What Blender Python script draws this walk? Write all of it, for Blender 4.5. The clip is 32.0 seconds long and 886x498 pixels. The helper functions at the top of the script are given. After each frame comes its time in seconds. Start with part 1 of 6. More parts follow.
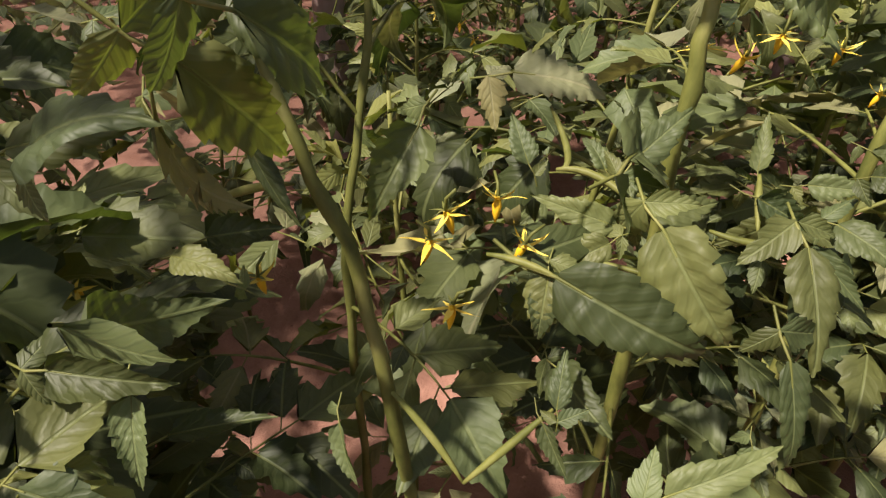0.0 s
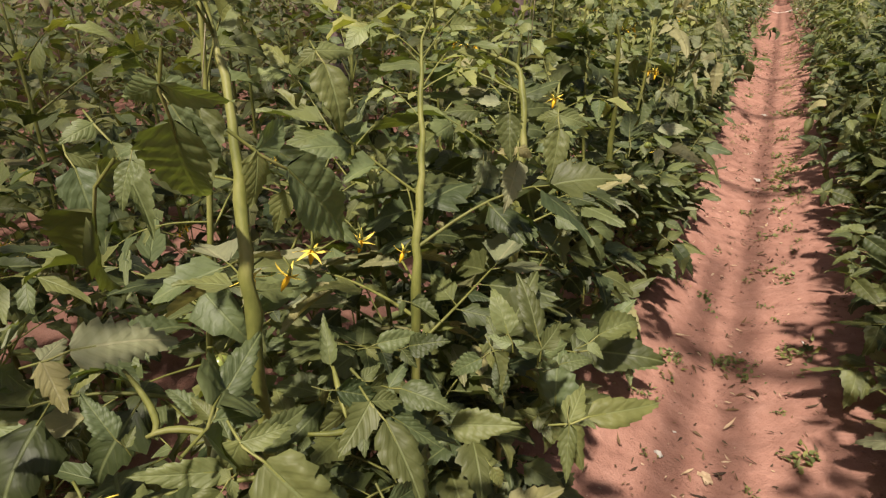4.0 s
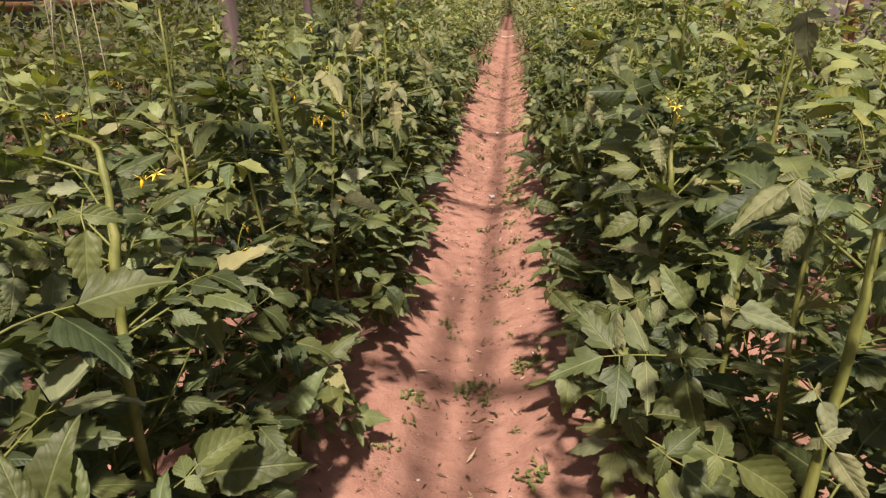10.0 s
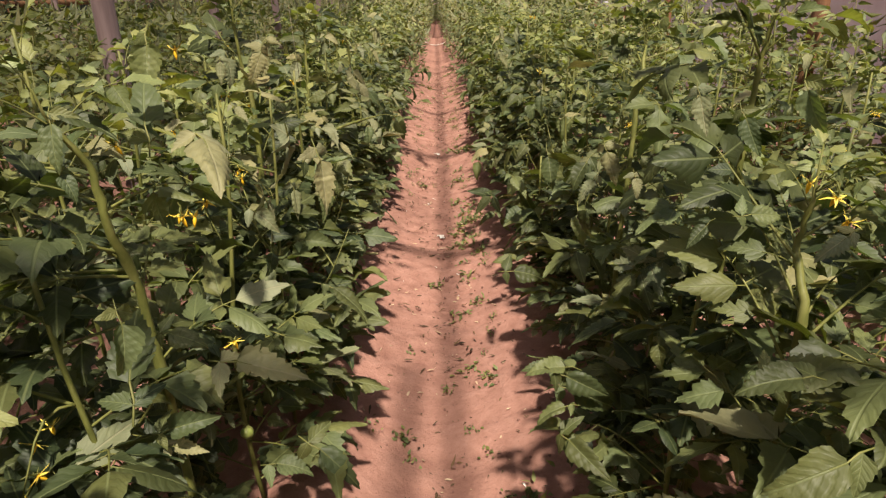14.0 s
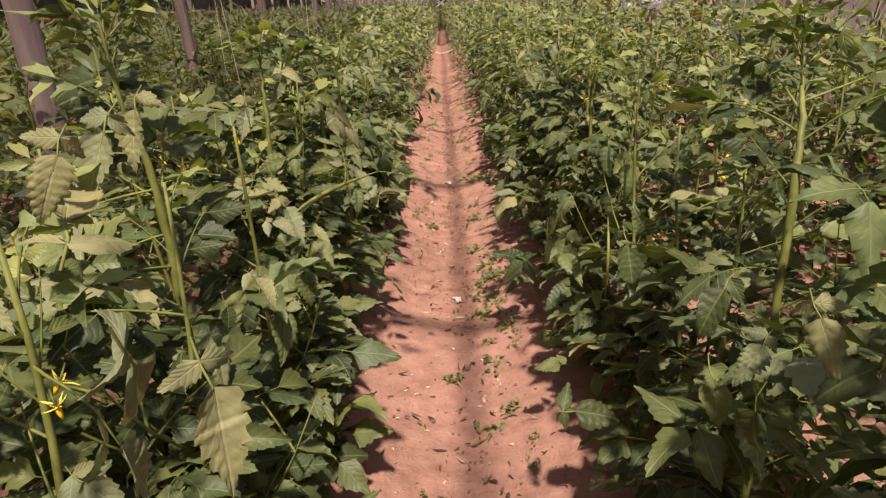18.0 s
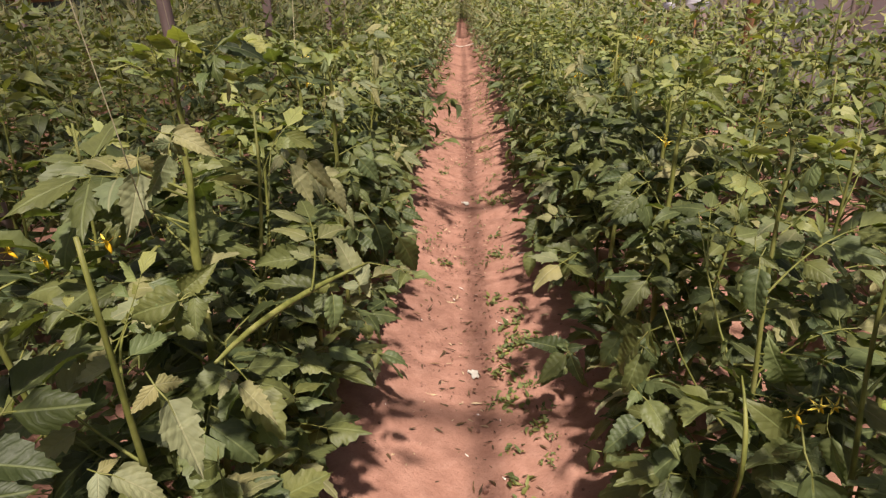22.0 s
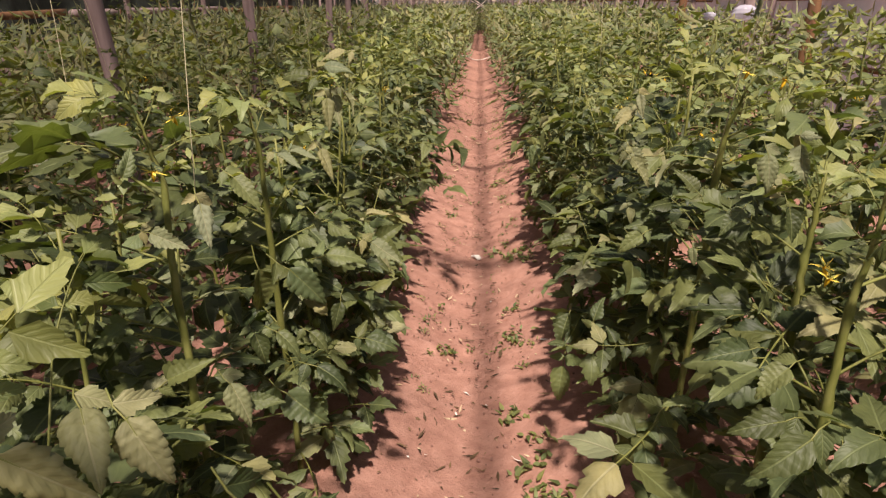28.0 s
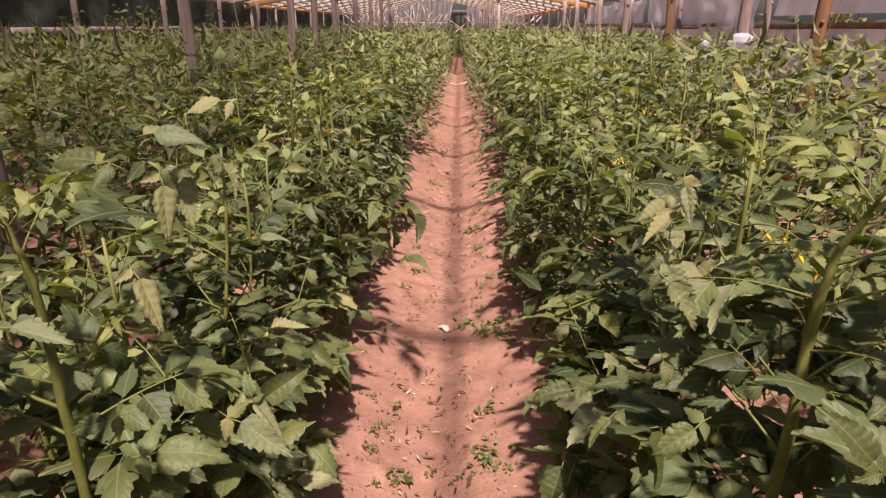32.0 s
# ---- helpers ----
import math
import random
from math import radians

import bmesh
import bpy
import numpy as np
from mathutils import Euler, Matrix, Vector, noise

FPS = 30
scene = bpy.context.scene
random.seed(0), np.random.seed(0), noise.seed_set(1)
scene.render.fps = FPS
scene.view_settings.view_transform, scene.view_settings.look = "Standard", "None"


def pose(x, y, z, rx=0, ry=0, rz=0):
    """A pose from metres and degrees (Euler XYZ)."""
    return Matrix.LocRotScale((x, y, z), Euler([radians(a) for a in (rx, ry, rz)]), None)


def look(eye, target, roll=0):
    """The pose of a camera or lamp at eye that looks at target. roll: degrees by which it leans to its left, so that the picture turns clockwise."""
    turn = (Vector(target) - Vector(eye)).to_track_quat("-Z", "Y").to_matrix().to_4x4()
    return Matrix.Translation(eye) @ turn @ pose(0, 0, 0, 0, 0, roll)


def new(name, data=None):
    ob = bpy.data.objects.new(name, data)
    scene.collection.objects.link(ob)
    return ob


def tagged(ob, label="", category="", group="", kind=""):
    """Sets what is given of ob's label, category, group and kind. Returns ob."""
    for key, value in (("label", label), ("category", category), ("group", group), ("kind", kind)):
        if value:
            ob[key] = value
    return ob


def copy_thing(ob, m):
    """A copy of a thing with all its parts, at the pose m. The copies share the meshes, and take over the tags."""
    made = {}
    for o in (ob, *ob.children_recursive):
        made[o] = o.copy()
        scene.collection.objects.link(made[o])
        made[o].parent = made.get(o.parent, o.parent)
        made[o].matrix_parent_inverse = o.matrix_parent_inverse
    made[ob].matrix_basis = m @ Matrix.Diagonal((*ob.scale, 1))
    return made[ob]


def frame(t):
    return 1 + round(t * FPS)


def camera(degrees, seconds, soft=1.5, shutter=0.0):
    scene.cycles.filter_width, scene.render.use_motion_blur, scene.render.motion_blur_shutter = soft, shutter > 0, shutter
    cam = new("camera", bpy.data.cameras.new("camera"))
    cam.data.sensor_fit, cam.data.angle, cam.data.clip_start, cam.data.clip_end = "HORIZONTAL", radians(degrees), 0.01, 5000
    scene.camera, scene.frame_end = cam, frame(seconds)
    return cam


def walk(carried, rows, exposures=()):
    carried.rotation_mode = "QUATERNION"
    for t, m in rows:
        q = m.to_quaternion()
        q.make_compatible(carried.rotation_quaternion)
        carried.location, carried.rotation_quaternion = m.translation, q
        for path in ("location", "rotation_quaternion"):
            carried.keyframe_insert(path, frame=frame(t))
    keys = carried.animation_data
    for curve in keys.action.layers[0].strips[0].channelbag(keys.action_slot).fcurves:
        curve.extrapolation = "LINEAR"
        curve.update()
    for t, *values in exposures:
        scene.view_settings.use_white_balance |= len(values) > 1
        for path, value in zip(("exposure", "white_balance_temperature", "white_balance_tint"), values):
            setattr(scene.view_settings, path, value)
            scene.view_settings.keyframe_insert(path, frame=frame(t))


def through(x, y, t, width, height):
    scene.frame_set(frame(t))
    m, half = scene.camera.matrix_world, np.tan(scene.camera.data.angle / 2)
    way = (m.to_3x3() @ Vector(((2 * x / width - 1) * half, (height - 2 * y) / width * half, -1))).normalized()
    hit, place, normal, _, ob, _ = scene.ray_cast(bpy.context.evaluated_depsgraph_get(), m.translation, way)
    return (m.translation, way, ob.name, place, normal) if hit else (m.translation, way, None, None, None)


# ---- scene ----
cam = camera(70.7, 32.0, 1.32)
METRES, EYE, TILT, LEAN, TURN = 4.5, 1.25, -36.85, 0.61, 63.91
ROWS = [
    (0.0, 0.0, 0.0, 0.0, 0.0, 0.0, -0.0),
    (0.5, 0.0028, 0.0002, 0.0044, -1.16, 1.33, 0.98),
    (1.0, 0.0051, 0.0007, 0.0088, -2.77, 2.83, 2.04),
    (1.5, 0.0073, 0.0, 0.0118, -5.59, 4.2, 3.66),
    (2.0, 0.0083, -0.0016, 0.0151, -9.62, 5.55, 6.62),
    (2.5, 0.0076, -0.002, 0.0182, -15.07, 5.79, 9.85),
    (3.0, 0.0085, -0.0039, 0.0197, -21.28, 5.97, 13.98),
    (3.5, 0.009, -0.0085, 0.0188, -27.13, 5.93, 17.34),
    (5.5, 0.0031, -0.0322, 0.0061, -45.8, 2.22, 28.51),
    (6.0, 0.0043, -0.0392, 0.0025, -50.85, 0.8, 30.78),
    (6.5, 0.0076, -0.0435, 0.0005, -55.18, -0.77, 31.32),
    (7.0, 0.0123, -0.0457, -0.0007, -57.17, -1.65, 32.89),
    (7.5, 0.0172, -0.0462, 0.0001, -56.79, -1.25, 33.51),
    (8.0, 0.0255, -0.0436, 0.0014, -56.78, -1.84, 32.92),
    (8.5, 0.0373, -0.0396, 0.0051, -56.01, -1.52, 32.5),
    (9.0, 0.0498, -0.0373, 0.0084, -55.81, -1.64, 32.27),
    (9.5, 0.0644, -0.0373, 0.0076, -54.95, -1.76, 32.31),
    (10.0, 0.0795, -0.0366, 0.0069, -51.82, -0.36, 31.17),
    (10.5, 0.09, -0.0329, 0.0113, -51.89, 0.27, 31.09),
    (11.0, 0.105, -0.0217, 0.0188, -53.72, -0.42, 31.56),
    (11.5, 0.1258, -0.0057, 0.031, -56.66, -1.53, 31.81),
    (12.0, 0.1445, 0.0138, 0.0407, -60.44, -4.15, 32.62),
    (12.5, 0.1559, 0.026, 0.048, -61.01, -4.54, 32.65),
    (13.0, 0.1647, 0.0305, 0.0505, -61.2, -5.33, 32.83),
    (13.5, 0.1881, 0.0361, 0.0561, -59.85, -3.65, 32.15),
    (14.0, 0.2136, 0.0423, 0.0641, -59.22, -3.74, 33.01),
    (14.5, 0.2353, 0.0477, 0.0702, -60.71, -5.05, 32.51),
    (16.5, 0.3042, 0.0794, 0.0921, -59.95, -2.92, 33.57),
    (17.0, 0.3302, 0.0904, 0.1024, -58.66, -2.53, 32.98),
    (17.5, 0.3481, 0.0992, 0.111, -60.2, -4.05, 34.01),
    (18.0, 0.3684, 0.1058, 0.1151, -58.29, -2.76, 34.32),
    (18.5, 0.3998, 0.111, 0.1215, -56.15, -0.61, 33.86),
    (19.0, 0.4244, 0.112, 0.1239, -54.71, -0.42, 32.6),
    (19.5, 0.4401, 0.1159, 0.1232, -51.88, 0.58, 32.29),
    (20.0, 0.4498, 0.1233, 0.1285, -50.66, 0.87, 31.72),
    (20.5, 0.4631, 0.1344, 0.1394, -49.45, 2.7, 32.2),
    (21.0, 0.4795, 0.1433, 0.1453, -51.6, 0.87, 31.42),
    (21.5, 0.4951, 0.1508, 0.1549, -54.68, -0.88, 32.49),
    (22.0, 0.5043, 0.1606, 0.1629, -56.99, -2.86, 31.9),
    (22.5, 0.5091, 0.1727, 0.1697, -58.6, -3.49, 31.86),
    (23.0, 0.5151, 0.1805, 0.1735, -58.07, -3.68, 32.32),
    (23.5, 0.5313, 0.1848, 0.1776, -56.87, -2.82, 31.32),
    (24.0, 0.5525, 0.1881, 0.1815, -54.67, -1.36, 31.11),
    (24.5, 0.5711, 0.1877, 0.1837, -52.55, -0.03, 30.81),
    (26.5, 0.617, 0.1859, 0.179, -48.67, -0.09, 30.72),
    (27.0, 0.6342, 0.1932, 0.185, -52.52, -1.04, 30.64),
    (27.5, 0.6558, 0.2033, 0.1945, -53.9, -1.01, 31.18),
    (28.0, 0.6753, 0.2166, 0.2054, -54.94, -0.84, 31.92),
    (28.5, 0.6924, 0.2287, 0.2112, -55.65, -0.4, 32.03),
    (29.0, 0.6993, 0.2327, 0.2115, -57.02, -1.89, 31.9),
    (29.5, 0.7142, 0.2373, 0.2148, -57.51, -2.28, 31.14),
    (30.0, 0.7358, 0.2446, 0.2209, -56.05, -2.05, 30.29),
    (30.5, 0.7584, 0.249, 0.2284, -55.77, -1.65, 30.82),
    (31.0, 0.7803, 0.2524, 0.2344, -55.74, -0.99, 31.12),
    (31.5, 0.8005, 0.257, 0.238, -55.23, 0.76, 31.2),
    (32.0, 0.8093, 0.2561, 0.2386, -57.06, -0.13, 31.76),
]
walk(cam, [(t, pose(-0.14, 0, EYE, TILT, LEAN, TURN) @ pose(METRES * x, METRES * y, METRES * z, 90 + pitch, roll, yaw)) for t, x, y, z, yaw, pitch, roll in ROWS],
     [(0.0, 0.80, 6700, 12), (3.0, 0.62, 6700, 12), (6.0, 0.52, 6700, 12), (7.0, 0.56, 6700, 13), (8.0, 0.62, 6700, 14), (10.0, 0.66, 6700, 13), (12.0, 0.57, 6700, 10), (14.0, 0.61, 6700, 12), (17.0, 0.60, 6700, 13),
      (20.0, 0.60, 6700, 12), (22.0, 0.56, 6700, 12), (24.0, 0.50, 6700, 13), (28.0, 0.57, 6700, 17), (32.0, 0.64, 6700, 20)])


def ground_z(x, y):
    """Height of the soil: trodden furrows between rounded beds, a little lower where the walk begins."""
    d = x - 1.14 * round(x / 1.14)
    bed = 0.15 * (1 - math.exp(-(d / 0.31) ** 2)) if abs(x) < 1.72 else 0.144
    low = min(1.0, max(0.0, (4.0 - y) / 1.8))
    return bed - 0.018 - 0.035 * low * low * (3 - 2 * low)


# ---- light ----
SUN_TO = Vector((0.05, -0.50, 0.85)).normalized()
world = bpy.data.worlds.new("sky")
scene.world = world
world.use_nodes = True
wn, wl = world.node_tree.nodes, world.node_tree.links
sky = wn.new("ShaderNodeTexSky")
sky.sky_type = "NISHITA"
sky.sun_disc = False
sky.sun_elevation = math.asin(SUN_TO.z)
sky.sun_rotation = math.atan2(SUN_TO.x, SUN_TO.y)
sky.dust_density = 3.0
wl.new(sky.outputs["Color"], wn["Background"].inputs["Color"])
wn["Background"].inputs["Strength"].default_value = 0.048
sun_data = bpy.data.lights.new("sun", "SUN")
sun_data.energy, sun_data.angle, sun_data.color = 5.0, radians(2.5), (1.0, 0.92, 0.80)
sun = new("sun", sun_data)
sun.matrix_world = look((SUN_TO * 30)[:], (0, 0, 0))


# ---- materials ----
def nodes_of(name):
    m = bpy.data.materials.new(name)
    m.use_nodes = True
    return m, m.node_tree.nodes, m.node_tree.links


def ramp(nodes, stops):
    r = nodes.new("ShaderNodeValToRGB")
    while len(r.color_ramp.elements) < len(stops):
        r.color_ramp.elements.new(0.5)
    for e, (p, c) in zip(r.color_ramp.elements, stops):
        e.position, e.color = p, (*c, 1)
    return r


def noise_tex(nodes, links, scale, detail=4, rough=0.55, coord="Object", stretch=None):
    tc = nodes.new("ShaderNodeTexCoord")
    n = nodes.new("ShaderNodeTexNoise")
    n.inputs["Scale"].default_value, n.inputs["Detail"].default_value = scale, detail
    n.inputs["Roughness"].default_value = rough
    if stretch:
        mp = nodes.new("ShaderNodeMapping")
        mp.inputs["Scale"].default_value = stretch
        links.new(tc.outputs[coord], mp.inputs["Vector"])
        links.new(mp.outputs["Vector"], n.inputs["Vector"])
    else:
        links.new(tc.outputs[coord], n.inputs["Vector"])
    return n


def bump(nodes, links, height, strength, dist):
    b = nodes.new("ShaderNodeBump")
    b.inputs["Strength"].default_value, b.inputs["Distance"].default_value = strength, dist
    links.new(height, b.inputs["Height"])
    return b


def mixed(nodes, links, kind, fac, a, b):
    m = nodes.new("ShaderNodeMix")
    m.data_type, m.blend_type = "RGBA", kind
    for value, slot in ((fac, 0), (a, 6), (b, 7)):
        if isinstance(value, (int, float)):
            m.inputs[slot].default_value = value
        elif isinstance(value, tuple):
            m.inputs[slot].default_value = (*value, 1)
        else:
            links.new(value, m.inputs[slot])
    return m.outputs[2]


def leaf_material(name, dark, light, vein, through, glow=0.3, rough=0.5):
    """Leaf: mottled blade, pale midrib and side veins, light passing through."""
    m, n, l = nodes_of(name)
    p = n["Principled BSDF"]
    out = n["Material Output"]
    uv = n.new("ShaderNodeTexCoord")
    sep = n.new("ShaderNodeSeparateXYZ")
    l.new(uv.outputs["UV"], sep.inputs[0])
    # distance from the midrib
    mid = n.new("ShaderNodeMath"); mid.operation = "SUBTRACT"; mid.inputs[1].default_value = 0.5
    l.new(sep.outputs["X"], mid.inputs[0])
    ab = n.new("ShaderNodeMath"); ab.operation = "ABSOLUTE"
    l.new(mid.outputs[0], ab.inputs[0])
    slant = n.new("ShaderNodeMath"); slant.operation = "MULTIPLY_ADD"; slant.inputs[1].default_value = -0.75
    l.new(ab.outputs[0], slant.inputs[0]); l.new(sep.outputs["Y"], slant.inputs[2])
    freq = n.new("ShaderNodeMath"); freq.operation = "MULTIPLY"; freq.inputs[1].default_value = 38.0
    warp = noise_tex(n, l, 40, 2)
    wm = n.new("ShaderNodeMath"); wm.operation = "MULTIPLY_ADD"; wm.inputs[1].default_value = 0.20
    l.new(warp.outputs["Fac"], wm.inputs[0]); l.new(slant.outputs[0], wm.inputs[2])
    l.new(wm.outputs[0], freq.inputs[0])
    side = n.new("ShaderNodeMath"); side.operation = "SINE"
    l.new(freq.outputs[0], side.inputs[0])
    sidev = n.new("ShaderNodeMapRange")
    sidev.inputs["From Min"].default_value, sidev.inputs["From Max"].default_value = 0.86, 1.0
    l.new(side.outputs[0], sidev.inputs["Value"])
    midv = n.new("ShaderNodeMapRange")
    midv.inputs["From Min"].default_value, midv.inputs["From Max"].default_value = 0.035, 0.012
    l.new(ab.outputs[0], midv.inputs["Value"])
    half = n.new("ShaderNodeMath"); half.operation = "MULTIPLY"; half.inputs[1].default_value = 0.16
    l.new(sidev.outputs[0], half.inputs[0])
    veins = n.new("ShaderNodeMath"); veins.operation = "MAXIMUM"
    l.new(half.outputs[0], veins.inputs[0]); l.new(midv.outputs[0], veins.inputs[1])
    # blade colour
    info = n.new("ShaderNodeObjectInfo")
    geo = n.new("ShaderNodeNewGeometry")
    add = n.new("ShaderNodeMath"); add.operation = "ADD"
    l.new(info.outputs["Random"], add.inputs[0]); l.new(geo.outputs["Random Per Island"], add.inputs[1])
    hf = n.new("ShaderNodeMath"); hf.operation = "MULTIPLY_ADD"; hf.inputs[1].default_value = 1.0; hf.inputs[2].default_value = -0.52; hf.use_clamp = True
    l.new(add.outputs[0], hf.inputs[0])
    grain = noise_tex(n, l, 24, 4)
    blade = mixed(n, l, "MIX", hf.outputs[0], dark, light)
    gr = ramp(n, [(0.28, (0.74, 0.75, 0.74)), (0.75, (1.18, 1.16, 1.08))])
    l.new(grain.outputs["Fac"], gr.inputs[0])
    blade = mixed(n, l, "MULTIPLY", 1.0, blade, gr.outputs[0])
    hue = n.new("ShaderNodeMath"); hue.operation = "FRACT"
    scl = n.new("ShaderNodeMath"); scl.operation = "MULTIPLY"; scl.inputs[1].default_value = 7.31
    l.new(add.outputs[0], scl.inputs[0]); l.new(scl.outputs[0], hue.inputs[0])
    cast = ramp(n, [(0.0, (0.88, 1.0, 1.10)), (0.5, (1.0, 1.02, 0.95)), (1.0, (1.10, 1.03, 0.84))])
    l.new(hue.outputs[0], cast.inputs[0])
    blade = mixed(n, l, "MULTIPLY", 1.0, blade, cast.outputs[0])
    vm = n.new("ShaderNodeMath"); vm.operation = "MULTIPLY"; vm.inputs[1].default_value = 0.42
    l.new(veins.outputs[0], vm.inputs[0])
    blade = mixed(n, l, "MIX", vm.outputs[0], blade, vein)
    l.new(blade, p.inputs["Base Color"])
    p.inputs["Roughness"].default_value = rough
    p.inputs["Specular IOR Level"].default_value = 0.42
    quilt = n.new("ShaderNodeMapRange")
    quilt.interpolation_type = "SMOOTHSTEP"
    quilt.inputs["From Min"].default_value, quilt.inputs["From Max"].default_value = -0.4, 1.0
    quilt.inputs["To Min"].default_value, quilt.inputs["To Max"].default_value = 0.20, 0.0
    l.new(side.outputs[0], quilt.inputs["Value"])
    pucker = noise_tex(n, l, 55, 2)
    dome = n.new("ShaderNodeMath"); dome.operation = "MULTIPLY_ADD"; dome.inputs[1].default_value = 0.40
    l.new(pucker.outputs["Fac"], dome.inputs[0]); l.new(quilt.outputs[0], dome.inputs[2])
    hm = n.new("ShaderNodeMath"); hm.operation = "SUBTRACT"
    l.new(dome.outputs[0], hm.inputs[0]); l.new(midv.outputs[0], hm.inputs[1])
    b = bump(n, l, hm.outputs[0], 0.34, 0.006)
    l.new(b.outputs[0], p.inputs["Normal"])
    tr = n.new("ShaderNodeBsdfTranslucent")
    tint = mixed(n, l, "MULTIPLY", 1.0, blade, through)
    l.new(tint, tr.inputs["Color"]); l.new(b.outputs[0], tr.inputs["Normal"])
    mx = n.new("ShaderNodeMixShader"); mx.inputs[0].default_value = glow
    l.new(p.outputs[0], mx.inputs[1]); l.new(tr.outputs[0], mx.inputs[2])
    l.new(mx.outputs[0], out.inputs["Surface"])
    return m


def plain_material(name, stops, scale, rough=0.6, bump_strength=0.3, bump_dist=0.005, detail=5, stretch=None, spec=0.3, vary=0.0):
    m, n, l = nodes_of(name)
    p = n["Principled BSDF"]
    t = noise_tex(n, l, scale, detail, 0.6, "Object", stretch)
    r = ramp(n, stops)
    l.new(t.outputs["Fac"], r.inputs[0])
    colour = r.outputs[0]
    if vary:
        info = n.new("ShaderNodeObjectInfo")
        geo = n.new("ShaderNodeNewGeometry")
        s = n.new("ShaderNodeMath"); s.operation = "ADD"
        l.new(info.outputs["Random"], s.inputs[0]); l.new(geo.outputs["Random Per Island"], s.inputs[1])
        v = ramp(n, [(0.0, (1 - vary,) * 3), (1.0, (1 + vary,) * 3)])
        h = n.new("ShaderNodeMath"); h.operation = "MULTIPLY"; h.inputs[1].default_value = 0.5
        l.new(s.outputs[0], h.inputs[0]); l.new(h.outputs[0], v.inputs[0])
        colour = mixed(n, l, "MULTIPLY", 1.0, colour, v.outputs[0])
    l.new(colour, p.inputs["Base Color"])
    p.inputs["Roughness"].default_value, p.inputs["Specular IOR Level"].default_value = rough, spec
    b = bump(n, l, t.outputs["Fac"], bump_strength, bump_dist)
    l.new(b.outputs[0], p.inputs["Normal"])
    return m


LEAF = leaf_material("leaf_green", (0.041, 0.054, 0.020), (0.163, 0.181, 0.074), (0.23, 0.26, 0.11), (1.5, 1.72, 0.5), 0.25, 0.54)
# young growth; light on far and upper foliage is put into this colour
YOUNG_LIT = leaf_material("leaf_young_lit", (0.088, 0.110, 0.038), (0.285, 0.298, 0.120), (0.25, 0.27, 0.11), (1.55, 1.65, 0.5), 0.30, 0.50)
# pale undersides; in distant foliage this colour also paints the glints
PALE = leaf_material("leaf_underside_and_glint", (0.165, 0.176, 0.085), (0.290, 0.275, 0.155), (0.37, 0.345, 0.205), (1.1, 1.1, 0.6), 0.25, 0.65)
DRY = leaf_material("leaf_withered", (0.055, 0.034, 0.020), (0.20, 0.125, 0.07), (0.24, 0.16, 0.09), (1.1, 0.9, 0.6), 0.15, 0.8)
STEM = plain_material("stem_green", [(0.28, (0.075, 0.085, 0.020)), (0.5, (0.155, 0.160, 0.040)), (0.72, (0.24, 0.23, 0.080))], 34, 0.55, 0.35, 0.003, 5, (1, 1, 0.45), 0.3, 0.3)
PETAL = plain_material("petal_yellow", [(0.2, (0.82, 0.56, 0.04)), (0.8, (0.90, 0.72, 0.16))], 60, 0.55, 0.1)
CONE = plain_material("anther_orange", [(0.2, (0.74, 0.40, 0.01)), (0.8, (0.84, 0.52, 0.03))], 60, 0.5, 0.1)
FRUIT = plain_material("fruit_green", [(0.3, (0.19, 0.24, 0.05)), (0.8, (0.30, 0.34, 0.09))], 20, 0.3, 0.05, 0.003, 3, None, 0.5)
TWINE = plain_material("twine", [(0.3, (0.42, 0.36, 0.22)), (0.7, (0.62, 0.55, 0.38))], 90, 0.8)
WOOD = plain_material("weathered_pole", [(0.25, (0.16, 0.105, 0.10)), (0.5, (0.33, 0.235, 0.225)), (0.75, (0.47, 0.36, 0.34))], 9, 0.85, 0.7, 0.012, 6, (1, 1, 0.10), 0.2, 0.25)
BARK = plain_material("brown_pole", [(0.25, (0.10, 0.05, 0.03)), (0.5, (0.24, 0.12, 0.06)), (0.8, (0.38, 0.22, 0.12))], 11, 0.85, 0.8, 0.012, 6, (1, 1, 0.10), 0.2, 0.2)
LATH = plain_material("pale_lath", [(0.2, (0.40, 0.30, 0.25)), (0.5, (0.60, 0.48, 0.42)), (0.8, (0.72, 0.62, 0.56))], 8, 0.8, 0.4, 0.006, 5, (1, 0.1, 1), 0.2, 0.25)
PLANK = plain_material("orange_plank", [(0.2, (0.50, 0.24, 0.09)), (0.8, (0.70, 0.40, 0.18))], 7, 0.75, 0.4, 0.006, 5, (0.1, 1, 1), 0.2)
STRAW = plain_material("straw", [(0.3, (0.42, 0.29, 0.17)), (0.7, (0.62, 0.47, 0.32))], 40, 0.8, 0.2, 0.003, 3, None, 0.2, 0.3)
SCRAP = plain_material("pale_scrap", [(0.3, (0.62, 0.56, 0.50)), (0.7, (0.78, 0.73, 0.68))], 40, 0.7, 0.2)
CLOD = plain_material("soil_clod", [(0.3, (0.20, 0.105, 0.085)), (0.7, (0.33, 0.18, 0.145))], 60, 0.95, 0.5, 0.004, 5, None, 0.1, 0.25)
BANK = plain_material("earth_bank", [(0.3, (0.20, 0.12, 0.09)), (0.7, (0.36, 0.25, 0.20))], 3, 0.95, 0.7, 0.05)
NET = plain_material("dark_netting", [(0.3, (0.03, 0.034, 0.026)), (0.7, (0.085, 0.095, 0.075))], 5, 0.9, 0.4)
WIRE = plain_material("grey_wire", [(0.3, (0.25, 0.23, 0.22)), (0.7, (0.4, 0.38, 0.36))], 40, 0.5)


